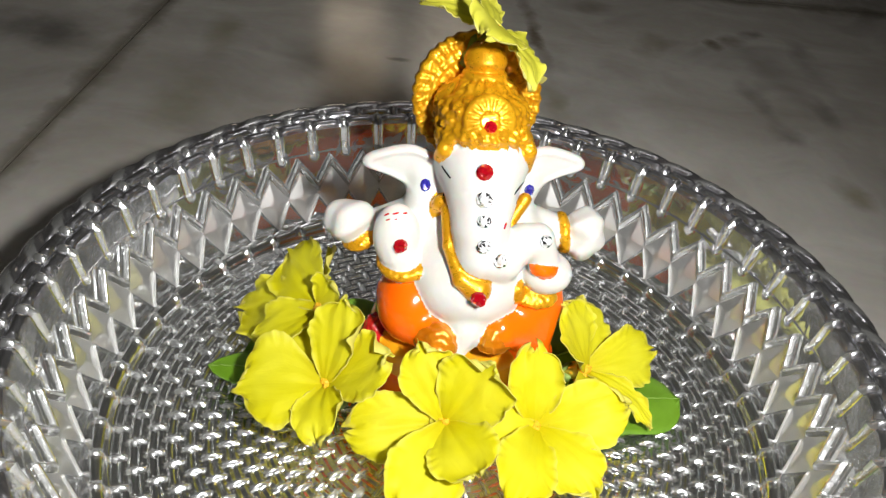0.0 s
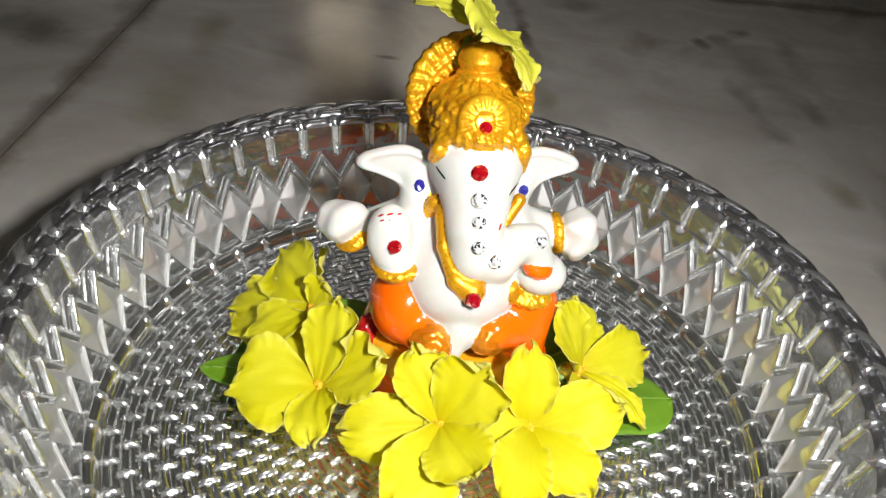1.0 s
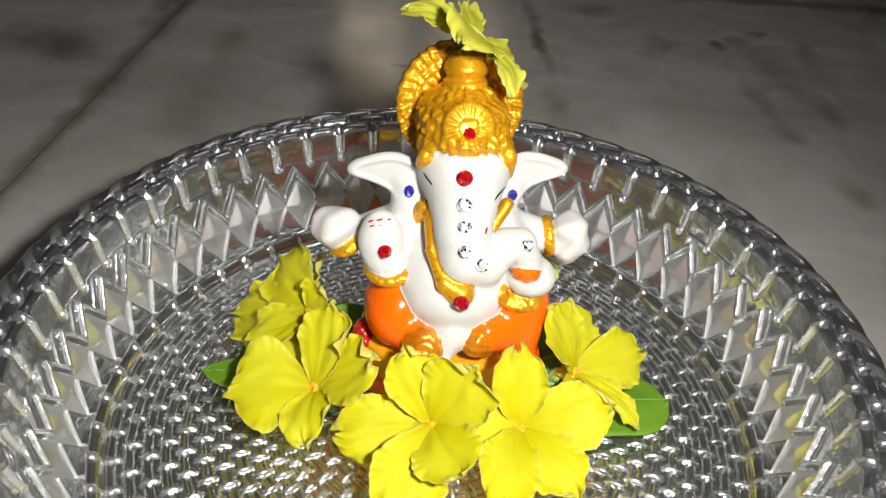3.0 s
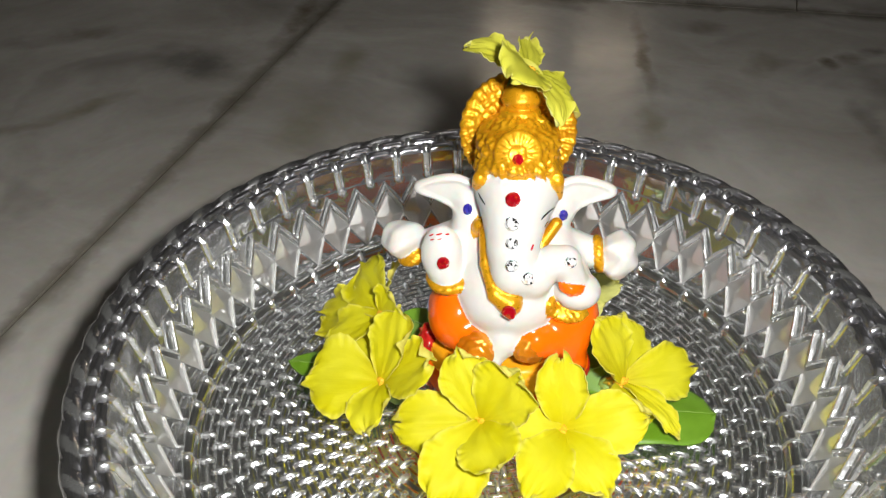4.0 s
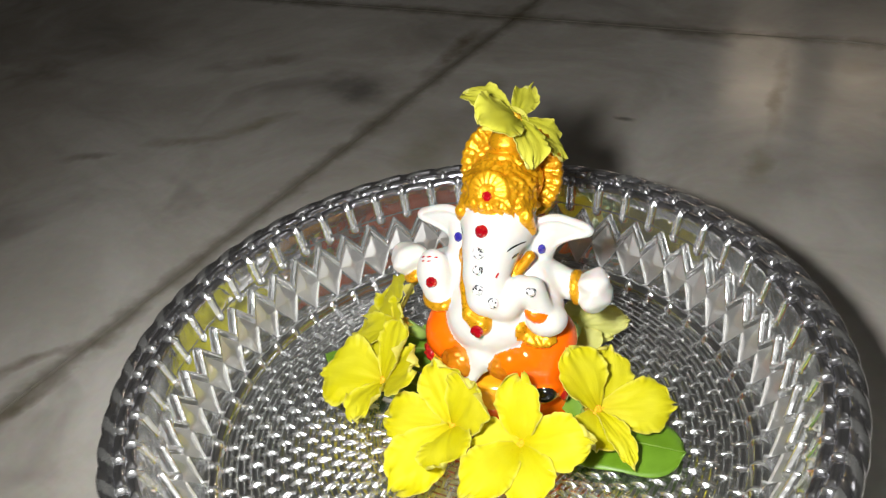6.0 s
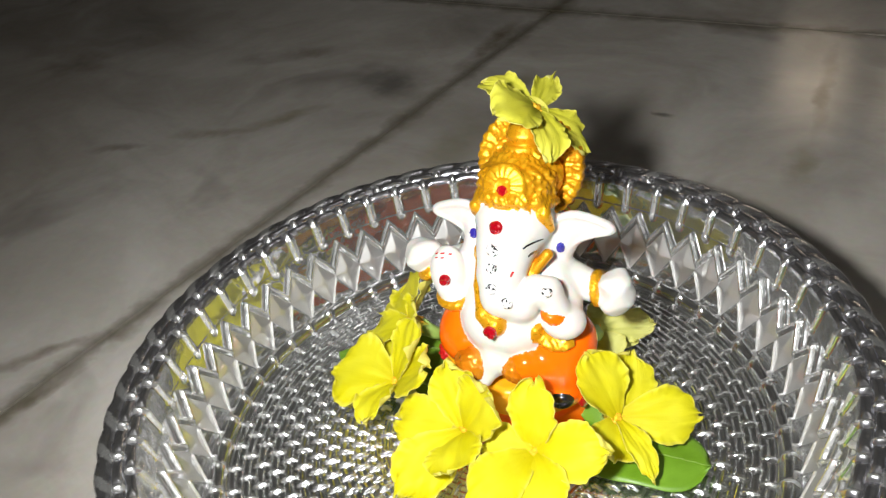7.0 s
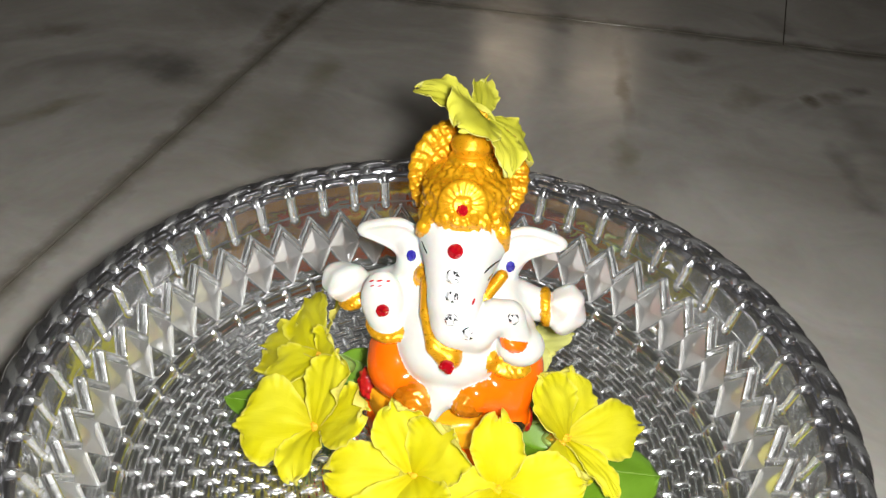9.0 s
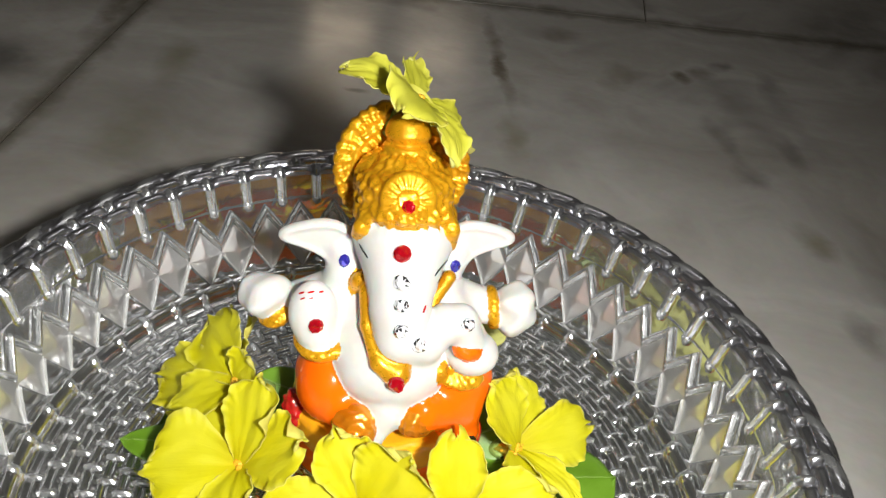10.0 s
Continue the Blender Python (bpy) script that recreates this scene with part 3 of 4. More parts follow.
CRAG = craggy(0.20, 0.75, 3)
HALO_CRAG = craggy(0.14, 0.95, 5)
SOLIDS = [
    # base and seat
    drum((1, -3, 27), 34.5, 28.5, 6.5, O, 1.5, 3.0), ell((-30.5, -9, 43), (4.5, 6, 7.5), R, 0.8, relief=lumpy(0.8, 1.3)), ell((33, -17, 40), (2.2, 5, 6), R, 0.8), ell((-14, -29, 36), (6, 3, 4), R, 0.8), drum((1, -3, 39), 33, 28, 7.6, A, 1.0, 4.0, relief=lumpy(0.5, 0.5)),
    ell((26.7, -27.8, 45.2), (4.5, 2.8, 3.5), K, 0.5, (0, -12, 12)),
    # torso, belly and the front foot
    ell((1, 3, 82), (19.5, 16.5, 22), W, 4), ell((1, -9.2, 71), (21, 20.2, 17.0), W, 9), ell((0, -22, 60), (8.5, 9.5, 8), W, 3),
    cone((-1, -25, 60), (-4.6, -30.5, 52.5), 5.8, 3.6, W, 2.5),
    # legs
    ell((-17.6, -9, 60), (13, 17, 15), O, 1.2, (0, 0, -12)), cone((-17, -16, 58), (-10, -27, 57), 10.0, 6.5, O, 2.0), ell((-11.2, -28.2, 57.6), (8.4, 5.8, 6.6), B, 1.0, (0, 0, -42), craggy(0.24, 0.7, 13)),
    ell((22, -10, 61), (15, 16, 13.5), O, 1.2), cone((23, -18, 56), (12, -25, 60), 10, 7, O, 2.0), ell((10.4, -26.8, 58.2), (7.6, 5.8, 7.0), B, 1.0, (0, 0, 30), craggy(0.24, 0.7, 15)),
    cone((23, -16, 58), (25.5, -20.5, 45), 9.5, 7.5, O, 3.0),
    # head and trunk
    ell((2.6, 2, 111), (15.6, 15, 15.0), W, 3), ell((3, 4, 98), (12.5, 12, 12), W, 4),
    cone((2.4, -1.5, 111), (2.0, -9, 105), 12.6, 10.6, W, 4), cone((2.0, -9, 105), (1.6, -15.6, 97), 10.8, 9.0, W, 4),
    cone((1.6, -15.6, 97), (2.8, -18.5, 88.6), 9.0, 8.6, W, 3), cone((2.8, -18.5, 88.6), (9.5, -18, 86), 8.6, 7.8, W, 3),
    cone((9.5, -18, 86), (16.5, -17, 92.5), 7.4, 6.2, W, 1.5), cone((16.5, -17, 92.5), (21, -17.5, 93.5), 6.2, 5.8, W, 1.0), cone((21, -17.5, 93.5), (24, -18, 86), 5.8, 5.4, W, 1.0),
    # ears: a flaring blade and a lobe that runs down to the shoulder
    ear((-11.5, 4.5, 103.2), -1), ell((-15.0, 4.5, 97.5), (5.0, 4.4, 9), W, 4, (0, -12, 0)),
    ear((15.5, 6.0, 103.0), 1), ell((19.5, 6, 96.5), (5.0, 4.4, 9), W, 4, (0, 12, 0)),
    # arms with raised palms and fists
    cone((-15, 2, 92), (-22, -4, 82), 7.5, 6.0, W, 4), ell((-25.3, -8.6, 88.2), (7.8, 6.0, 11.2), W, 2, (-14, 0, 0)), cone((-21, -7, 66), (-22, -8, 63), 7.5, 8.5, O, 1),
    cone((-24, -9.5, 81), (-22, -10.5, 76.5), 6.6, 6.2, W, 1.5), hoop((-21.6, -9.0, 78.2), 7.9, 2.0, G, 0.8, (12, -8, 0), relief=lumpy(0.3, 2.0)),
    cone((-19, 5, 87), (-34, 2, 83.5), 6.5, 5.4, W, 3), ell((-41, 0.8, 87.0), (8.4, 7.8, 8.0), W, 1.5, relief=craggy(0.45, 0.28, 17)), ell((-37, -1.2, 81.6), (6.4, 7.0, 3.6), G, 0.8, (0, -24, 0), lumpy(0.4, 2.0)),
    cone((19, 5, 86), (33, 2, 82.5), 6.8, 6.2, W, 3), ell((43, 0.3, 83), (7.8, 8.4, 9.0), W, 1.5, relief=craggy(0.5, 0.28, 19)), hoop((35.4, 1.4, 82.6), 6.0, 1.7, G, 0.8, (0, 82, 0), relief=lumpy(0.3, 2.0)),
    cone((17, 0, 88), (25, -10, 80), 7.0, 7.0, W, 4), ell((26.6, -17.2, 79.4), (8.8, 8.2, 7.0), W, 2), ell((23.6, -21.6, 84.8), (4.8, 3.8, 3.3), O, 0.5, (-20, 14, 0), craggy(0.12, 0.9, 21)),
    ell((23.2, -20.4, 71.4), (8.2, 5.0, 2.9), G, 0.6, (18, 6, 0), craggy(0.15, 0.9, 9)), ell((15.6, -20.8, 73.2), (2.9, 3.4, 5.0), G, 0.8, (0, 14, 0), craggy(0.15, 0.9, 11)),
    # necklace, gold beside the trunk
    cone((-8.6, -9, 99), (-8.0, -16.4, 90), 2.6, 2.4, G, 0.8), cone((-8.0, -16.4, 90), (-4, -25, 82.5), 2.4, 3.0, G, 0.8), cone((-4, -25, 82.5), (1.2, -26.6, 79.6), 3.2, 4.6, G, 0.8),
    cone((-11.4, -3, 119), (-12.4, -1.4, 115.2), 2.6, 1.9, G, 0.8), cone((16.6, -3, 119), (17.6, 0, 110.5), 2.8, 1.9, G, 0.8), cone((-10.6, -5, 99), (-11.8, -3, 95), 3.0, 2.6, G, 0.8),
    cone((11.4, -10.6, 93.4), (17.6, -5.4, 101.6), 2.1, 2.3, G, 0.8),
    # crown
    hoop((2.6, 5.6, 119.2), 13.9, 2.2, G, 3.0, (-29, 0, 0), 1.10, craggy(0.4, 0.9, 7)), ell((2.4, 17, 123.5), (16.0, 8.5, 12.0), G, 2.0, (-15, 0, 0), craggy(0.18, 0.8, 23)), ell((2.4, 8.8, 124.4), (15.4, 15.6, 10.6), G, 1.5, (-24, 0, 0), crown_relief),
    ell((2.5, 13.4, 131.2), (9.6, 10.0, 5.2), G, 1.5, (-15, 0, 0), crown_relief), hoop((2.6, 17.2, 135.6), 6.2, 1.5, G, 0.8, (-15, 0, 0)),
    cone((2.7, 18, 135.5), (2.8, 19, 138.5), 5.6, 6.2, G, 0.8), ell((2.8, 19.4, 139.6), (7.3, 7.0, 3.6), G, 1.6, (-15, 0, 0)), ell((2.8, 20.6, 142.0), (5.8, 5.6, 3.8), G, 2.4, (-15, 0, 0)),
    drum((2.0, -2.9, 130.0), 8.6, 8.6, 2.1, G, 1.0, 1.0, (62, 0, 0), rosette_relief),
    drum((2.4, 24.5, 123.0), 22.4, 23.0, 2.2, G, 1.0, 1.2, (75, 0, 0), halo_relief, 0.30),
]
PAINTS = [WHITE, GOLD, ORANGE, BRONZE, AMBER, RED, BLACK, RUBY, SILVER, SAPPHIRE, DARK_FACET]


def depth(p):
    """Distance to the figurine's skin, and which solid lies nearest."""
    d, best, who = np.full(p.shape[:-1], 99.0), np.full(p.shape[:-1], 99.0), np.zeros(p.shape[:-1], int)
    for f, lo, hi, mat, k in SOLIDS:
        e = f(p)
        who, best = np.where(e < best, mat, who), np.minimum(e, best)
        d = union(d, e, k)
    return d, who


def skin(step=0.52):
    lo, hi = np.array((-52, -48, 19.0)), np.array((54, 52, 152.0))
    n = np.ceil((hi - lo) / step).astype(int)
    axes = [lo[i] + step * np.arange(n[i]) for i in range(3)]
    d = np.full(n, 40.0, np.float32)
    for f, a, b, mat, k in SOLIDS:
        s = [slice(*np.clip(((a[i] - lo[i]) / step - 2, (b[i] - lo[i]) / step + 3), 0, n[i]).astype(int)) for i in range(3)]
        p = np.stack(np.meshgrid(*[axes[i][s[i]] for i in range(3)], indexing="ij"), -1)
        d[tuple(s)] = union(d[tuple(s)], f(p), k)
    # surface nets: one point for each cell that the skin crosses, one face for each crossed edge
    inside = d < 0
    corner = [(i, j, k) for i in (0, 1) for j in (0, 1) for k in (0, 1)]
    cut = lambda g, c: g[c[0]:n[0] - 1 + c[0], c[1]:n[1] - 1 + c[1], c[2]:n[2] - 1 + c[2]]
    count = sum(cut(inside, c).astype(np.int8) for c in corner)
    cells = np.argwhere((count > 0) & (count < 8))
    index = np.full(n - 1, -1, np.int64)
    index[tuple(cells.T)] = np.arange(len(cells))
    total, hits = np.zeros((len(cells), 3)), np.zeros(len(cells))
    for x, a in enumerate(corner):
        for b in corner[x + 1:]:
            if sum(abs(i - j) for i, j in zip(a, b)) == 1:
                da, db = d[tuple((cells + a).T)], d[tuple((cells + b).T)]
                on = (da < 0) != (db < 0)
                t = np.where(on, da / np.where(on, da - db, 1), 0)
                total += on[:, None] * (np.array(a) + t[:, None] * (np.array(b) - np.array(a)))
                hits += on
    verts = lo + step * (cells + total / hits[:, None])
    faces = []
    for axis in range(3):
        u, w = [i for i in range(3) if i != axis]
        shift = np.eye(3, dtype=int)
        a = inside[tuple(slice(0, n[i] - (i == axis)) for i in range(3))]
        b = inside[tuple(slice(int(i == axis), n[i]) for i in range(3))]
        e = np.argwhere(a != b)
        e = e[(e[:, u] > 0) & (e[:, w] > 0) & (e[:, u] < n[u] - 1) & (e[:, w] < n[w] - 1)]
        q = np.stack([index[tuple((e - i * shift[u] - j * shift[w]).T)] for i, j in ((0, 0), (1, 0), (1, 1), (0, 1))], -1)
        flip = inside[tuple(e.T)] ^ (axis == 1)
        faces.append(np.where(flip[:, None], q[:, ::-1], q))
    return verts, np.concatenate(faces)


def on_skin(p):
    """The nearest place of the skin to p, and the way out of it."""
    p = np.array(p, float)
    for _ in range(8):
        g = np.array([depth(p + e)[0] - depth(p - e)[0] for e in np.eye(3) * 0.3])
        g /= np.linalg.norm(g) + 1e-9
        p = p - g * depth(p)[0]
    return p, g


def stone(at, radius, mat, tall=0.8, sides=10, oval=1.0, lift=0.15):
    """A faceted stone glued to the skin: girdle, crown facets and a flat table."""
    p, g = on_skin(at)
    x = np.cross((0, 0, 1), g)
    x /= np.linalg.norm(x)
    y = np.cross(g, x)
    verts, faces = [], []
    for r, h, turn in ((1.0, -0.35, 0), (1.0, 0.15, 0), (0.80, 0.62, 0.5), (0.45, 1.0, 0)):
        for k in range(sides):
            a = 2 * np.pi * (k + turn) / sides
            shake = 0.10 * math.sin(7.3 * len(verts) + at[2]) if h > 0.5 else 0.0
            verts.append(p + g * (lift + (h + 2 * shake) * tall * radius) + radius * (r + shake) * (x * np.cos(a) * oval + y * np.sin(a)))
    for ring in range(3):
        for k in range(sides):
            a, b = ring * sides + k, ring * sides + (k + 1) % sides
            faces += [(a, b, b + sides), (a, b + sides, a + sides)]
    faces.append(tuple(range(3 * sides, 4 * sides)))
    return verts, faces, mat


def stroke(points, radius, mat):
    """A thin painted line that follows the skin."""
    verts, faces = [], []
    spots = [on_skin(p) for p in points]
    for i, (p, g) in enumerate(spots):
        t = spots[min(i + 1, len(spots) - 1)][0] - spots[max(i - 1, 0)][0]
        t /= np.linalg.norm(t)
        s = np.cross(g, t)
        r = radius * (0.35 + 0.65 * math.sin(math.pi * (i + 0.5) / len(spots)))
        verts += [p + s * r - g * 0.2, p + s * r * 0.7 + g * 0.12, p - s * r * 0.7 + g * 0.12, p - s * r - g * 0.2]
        if i:
            faces += [(4 * i - 4 + j, 4 * i - 3 + j, 4 * i + 1 + j, 4 * i + j) for j in range(3)]
    return verts, faces, mat


def figurine():
    verts, faces = skin()
    mid = verts[faces].mean(1)
    ids = depth(mid)[1]
    verts, faces, ids = [*verts], [tuple(q) for q in faces], [*ids]
    flat_from = len(faces)
    extras = [stone((0.9, -13, 117.1), 2.75, 7, 0.7, 12), stone((2.0, -6.2, 129.8), 2.1, 7, 0.7, 8, 1.0, 0.6), stone((1.0, -30, 79.6), 2.7, 7, 0.8, 12), stone((-24.1, -15.2, 88.4), 2.5, 7, 0.7, 10),
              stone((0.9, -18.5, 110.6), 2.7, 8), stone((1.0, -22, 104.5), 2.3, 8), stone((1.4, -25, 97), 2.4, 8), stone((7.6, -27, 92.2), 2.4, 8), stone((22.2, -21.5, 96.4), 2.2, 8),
              stone((20.6, 2, 100.2), 2.2, 9, 0.6, 8, 0.8), stone((-16, -1, 103.2), 2.3, 9, 0.6, 8, 0.8)]
    extras += [stroke([(11.3, -14.5, 109.8), (12.3, -12.7, 110.1), (13.4, -10.8, 110.0), (14.9, -8.2, 109.6), (16.3, -5.3, 108.7)], 0.55, 6),
               stroke([(12.6, -13.6, 105.8), (13.2, -12.0, 105.9), (13.9, -10.6, 105.6), (14.6, -8.6, 105.0)], 0.75, 6), stroke([(8.0, -21.6, 101.2), (8.4, -20.8, 102.0), (8.8, -20.0, 102.7)], 0.6, 5),
               stroke([(-11.6, -4.4, 113.5), (-11.0, -6.0, 113.0), (-10.4, -7.0, 112.7), (-9.1, -9.4, 112.1)], 0.5, 6), stroke([(-10.2, -4.2, 102.6), (-9.9, -5.1, 102.1), (-9.6, -6.6, 101.6)], 0.9, 6)]
    extras += [stroke([(-29.6 + 2.9 * j + 0.45 * i, -9.0, 96.4 + 0.35 * j + 0.18 * i) for i in range(5)], 0.42, 5) for j in range(3)]
    extras += [stroke([(-28.8 + 2.6 * j + 0.45 * i, -10.0, 95.2 + 0.35 * j + 0.18 * i) for i in range(4)], 0.34, 5) for j in range(2)]
    for v, f, mat in extras:
        n = len(verts)
        verts += v
        faces += [tuple(n + i for i in q) for q in f]
        # three in ten facets of the silver stones take the painted dark reflection
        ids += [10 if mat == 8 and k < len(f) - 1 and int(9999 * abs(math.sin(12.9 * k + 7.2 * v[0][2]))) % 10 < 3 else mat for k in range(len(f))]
    me = mesh_from("figurine", np.array(verts) / 1000, faces, PAINTS, True, ids)
    smooth = np.ones(len(me.polygons), bool)
    smooth[flat_from:] = False
    me.polygons.foreach_set("use_smooth", smooth)
    return me


statue = new("statue", figurine())
statue.matrix_world = pose(0, 0.030, 0.0008, 0, 0, 10)
tagged(statue, "white painted elephant-headed figurine with gold crown and orange legs", "statue")


# ---- flowers and leaves ----
def blade(name, length, width, skins, seed, arch=0.10, cup=0.05, ruffle=0.05, fold_left=0.4, fold_right=0.4, curl=0.0, rows=40, cols=45, thick=0.0004):
    """One petal along +x, face up: narrow claw, broad crinkled end; each margin rolls up by its fold, in radians. Upper and under skin, and the rim."""
    rng = np.random.RandomState(seed)
    ph = lambda: 6.28 * rng.rand()
    u, v = np.meshgrid(np.linspace(0, 1, rows) ** 0.85, np.sin(np.linspace(-1, 1, cols) * np.pi / 2), indexing="ij")
    rise = np.clip(u / 0.62, 0, 1)
    w = (0.19 + 0.81 * np.sin(np.pi / 2 * rise) ** 1.2) * np.sqrt(np.clip(1 - np.clip((u - 0.56) / 0.445, 0, 1) ** 2.3, 0, 1))
    way = np.arctan2(v * 1.1, (u - 0.45) * 2.2)            # goes round the margin
    edge = np.maximum(np.abs(v), np.clip((u - 0.45) / 0.55, 0, 1))
    scallop = 0.040 * np.sin(way * 5 + ph()) + 0.028 * np.sin(way * 11 + ph()) + 0.020 * np.sin(way * 21 + ph()) + 0.013 * np.sin(way * 37 + ph())
    half = width / 2 * w * (1 + 0.9 * scallop * u)
    reach = np.abs(v) * half
    flat_to = (0.60 + 0.10 * np.sin(u * 7 + ph())) * half
    over = np.clip(reach - flat_to, 0, None)
    swell = np.clip(np.sin(np.pi * np.clip(u * 1.04, 0, 1)), 0, 1) ** 0.6 * (0.80 + 0.20 * np.sin(u * 13 + ph()) + 0.10 * np.sin(u * 31 + ph()))
    bend = np.where(v > 0, fold_left, fold_right) * swell / np.maximum(half - flat_to, width * 0.05) + 1e-3
    y = np.sign(v) * (np.minimum(reach, flat_to) + np.sin(bend * over) / bend)
    z = (1 - np.cos(bend * over)) / bend
    x = length * (u * (1 + (0.030 * np.sin(v * 5 + ph()) + 0.7 * scallop) * u ** 3) - 0.06 * u ** 3 * v ** 2)
    z = z + length * (arch * np.sin(np.pi * u * 0.95) + cup * v ** 2 * np.sin(np.pi * u * 0.8))
    z += length * ruffle * 0.42 * edge ** 5 * u ** 0.6 * (np.sin(way * (5 + 2 * rng.rand()) + ph()) + 0.65 * np.sin(way * (11 + 4 * rng.rand()) + ph()) + 0.42 * np.sin(way * 27 + ph()))
    z -= length * 0.018 * np.exp(-(v / 0.12) ** 2) * np.sin(np.pi * np.clip(u * 1.2, 0, 1))
    z += length * 0.028 * np.sin(v * 4.2 + ph()) * np.sin(u * 7 + ph()) * u
    z += length * 0.0045 * np.sin(v * 13 + 2 * np.sin(u * 5) + ph()) * np.sin(np.pi * u)
    t = np.clip((u - 0.68) / 0.32, 0, 1)
    z += curl * length * t ** 2
    x -= abs(curl) * length * 0.45 * t ** 2
    top = np.stack([x, y, z], -1)
    nrm = np.cross(np.gradient(top, axis=0), np.gradient(top, axis=1)).reshape(-1, 3)
    nrm /= np.linalg.norm(nrm, axis=1, keepdims=True) + 1e-12
    top = top.reshape(-1, 3)
    low = top - nrm * thick * (1.3 - 0.8 * u.reshape(-1, 1))
    f = grid_faces(rows, cols)
    n = rows * cols
    loop = [*range(cols), *range(2 * cols - 1, n, cols), *range(n - 2, n - cols - 1, -1), *range(n - 2 * cols, 0, -cols)]
    rim = [(a, b, b + n, a + n) for a, b in zip(loop, loop[1:] + loop[:1])]
    faces = [*f[:, ::-1].tolist(), *(f + n).tolist(), *rim]
    ids = [0] * len(f) + [1] * (len(f) + len(rim))
    uv = np.stack([u, v * 0.5 + 0.5], -1).reshape(-1, 2)
    return mesh_from(name, np.concatenate([top, low]), [q[::-1] for q in faces], skins, True, ids, np.concatenate([uv, uv]))


def tuft(seed):
    """A knob of anthers: short rods with round ends round the style."""
    rng = np.random.RandomState(seed)
    bm = bmesh.new()
    for k in range(16):
        a, r = k * 2.4, 0.0036 * math.sqrt(k / 16)
        tall = 0.0046 + 0.0018 * rng.rand() - 0.0015 * k / 16
        m = Matrix.Translation((r * math.cos(a), r * math.sin(a), tall / 2)) @ Euler((0.25 * math.sin(a), -0.25 * math.cos(a), 0)).to_matrix().to_4x4()
        bmesh.ops.create_cone(bm, cap_ends=True, segments=6, radius1=0.0005, radius2=0.0006, depth=tall, matrix=m)
        bmesh.ops.create_icosphere(bm, subdivisions=1, radius=0.00135, matrix=m @ Matrix.Translation((0, 0, tall / 2)))
    me = bpy.data.meshes.new("stamen")
    bm.to_mesh(me)
    bm.free()
    me.materials.append(STAMEN)
    return me


def throat(tube_mat=None):
    """The short tube behind the petals, flaring into them."""
    th = np.linspace(0, 2 * np.pi, 16, endpoint=False)
    prof = ((0.0056, 0.0012), (0.0040, -0.0012), (0.0028, -0.006), (0.0022, -0.012), (0.0020, -0.015), (0.0003, -0.0155))
    verts = np.concatenate([np.stack([r * np.cos(th), r * np.sin(th), z + 0 * th], -1) for r, z in prof])
    return mesh_from("throat", verts, [q[::-1] for q in grid_faces(len(prof), 16, True).tolist()], [tube_mat or PETAL])


def sepals():
    """The green cup that holds the flower, with five pointed lobes."""
    th = np.linspace(0, 2 * np.pi, 30, endpoint=False)
    lobe = np.abs(np.sin(2.5 * th))
    verts = np.concatenate([np.stack([r * np.cos(th), r * np.sin(th), z + lift * lobe], -1)
                            for r, z, lift in ((0.0003, -0.0165, 0), (0.0024, -0.0160, 0), (0.0030, -0.013, 0), (0.0033, -0.010, 0.0008), (0.0040, -0.008, 0.0035), (0.0036, -0.008, 0.0033), (0.0028, -0.0105, 0.0008))])
    return mesh_from("calyx", verts, grid_faces(7, 30, True).tolist(), [CALYX])


def facing(centre, normal):
    n = Vector(normal).normalized()
    x = Vector((0, 0, 1)).cross(n).normalized()
    m = Matrix((x, n.cross(x), n)).transposed().to_4x4()
    return Matrix.Translation(centre) @ m


def flower(centre, normal, petals, seed, label, skins=None):
    """Petals as (way from the heart to the tip in millimetres, width, fold of the left and right margin, roll, arch, curl of the tip)."""
    skins = skins or [PETAL, PETAL_UNDER]
    ob = tagged(new("yellow_flower"), label, "flower", "yellow flowers on the tray")
    ob.matrix_world = facing(Vector(centre) / 1000, normal)
    n = Vector(normal).normalized()
    for k, (way, width, left, right, roll, arch, curl) in enumerate(petals):
        d = Vector(way)
        x = d.normalized()
        y = n.cross(x).normalized()
        p = part("petal", blade("petal", d.length / 1000, width / 1000, skins, seed * 10 + k, arch, 0.02, 0.10, left, right, curl), ob)
        turn = Matrix((x, y, x.cross(y))).transposed().to_4x4() @ Matrix.Rotation(radians(roll), 4, "X")
        p.matrix_local = Matrix.Translation((0, 0, 0.0005 * k - 0.001)) @ ob.matrix_world.to_3x3().inverted().to_4x4() @ turn
    part("stamen", tuft(seed), ob, "orange tuft of anthers").matrix_local = pose(0, 0, -0.0048)
    part("calyx", sepals(), part("throat", throat(skins[0]), ob), "small green calyx cup")
    return ob


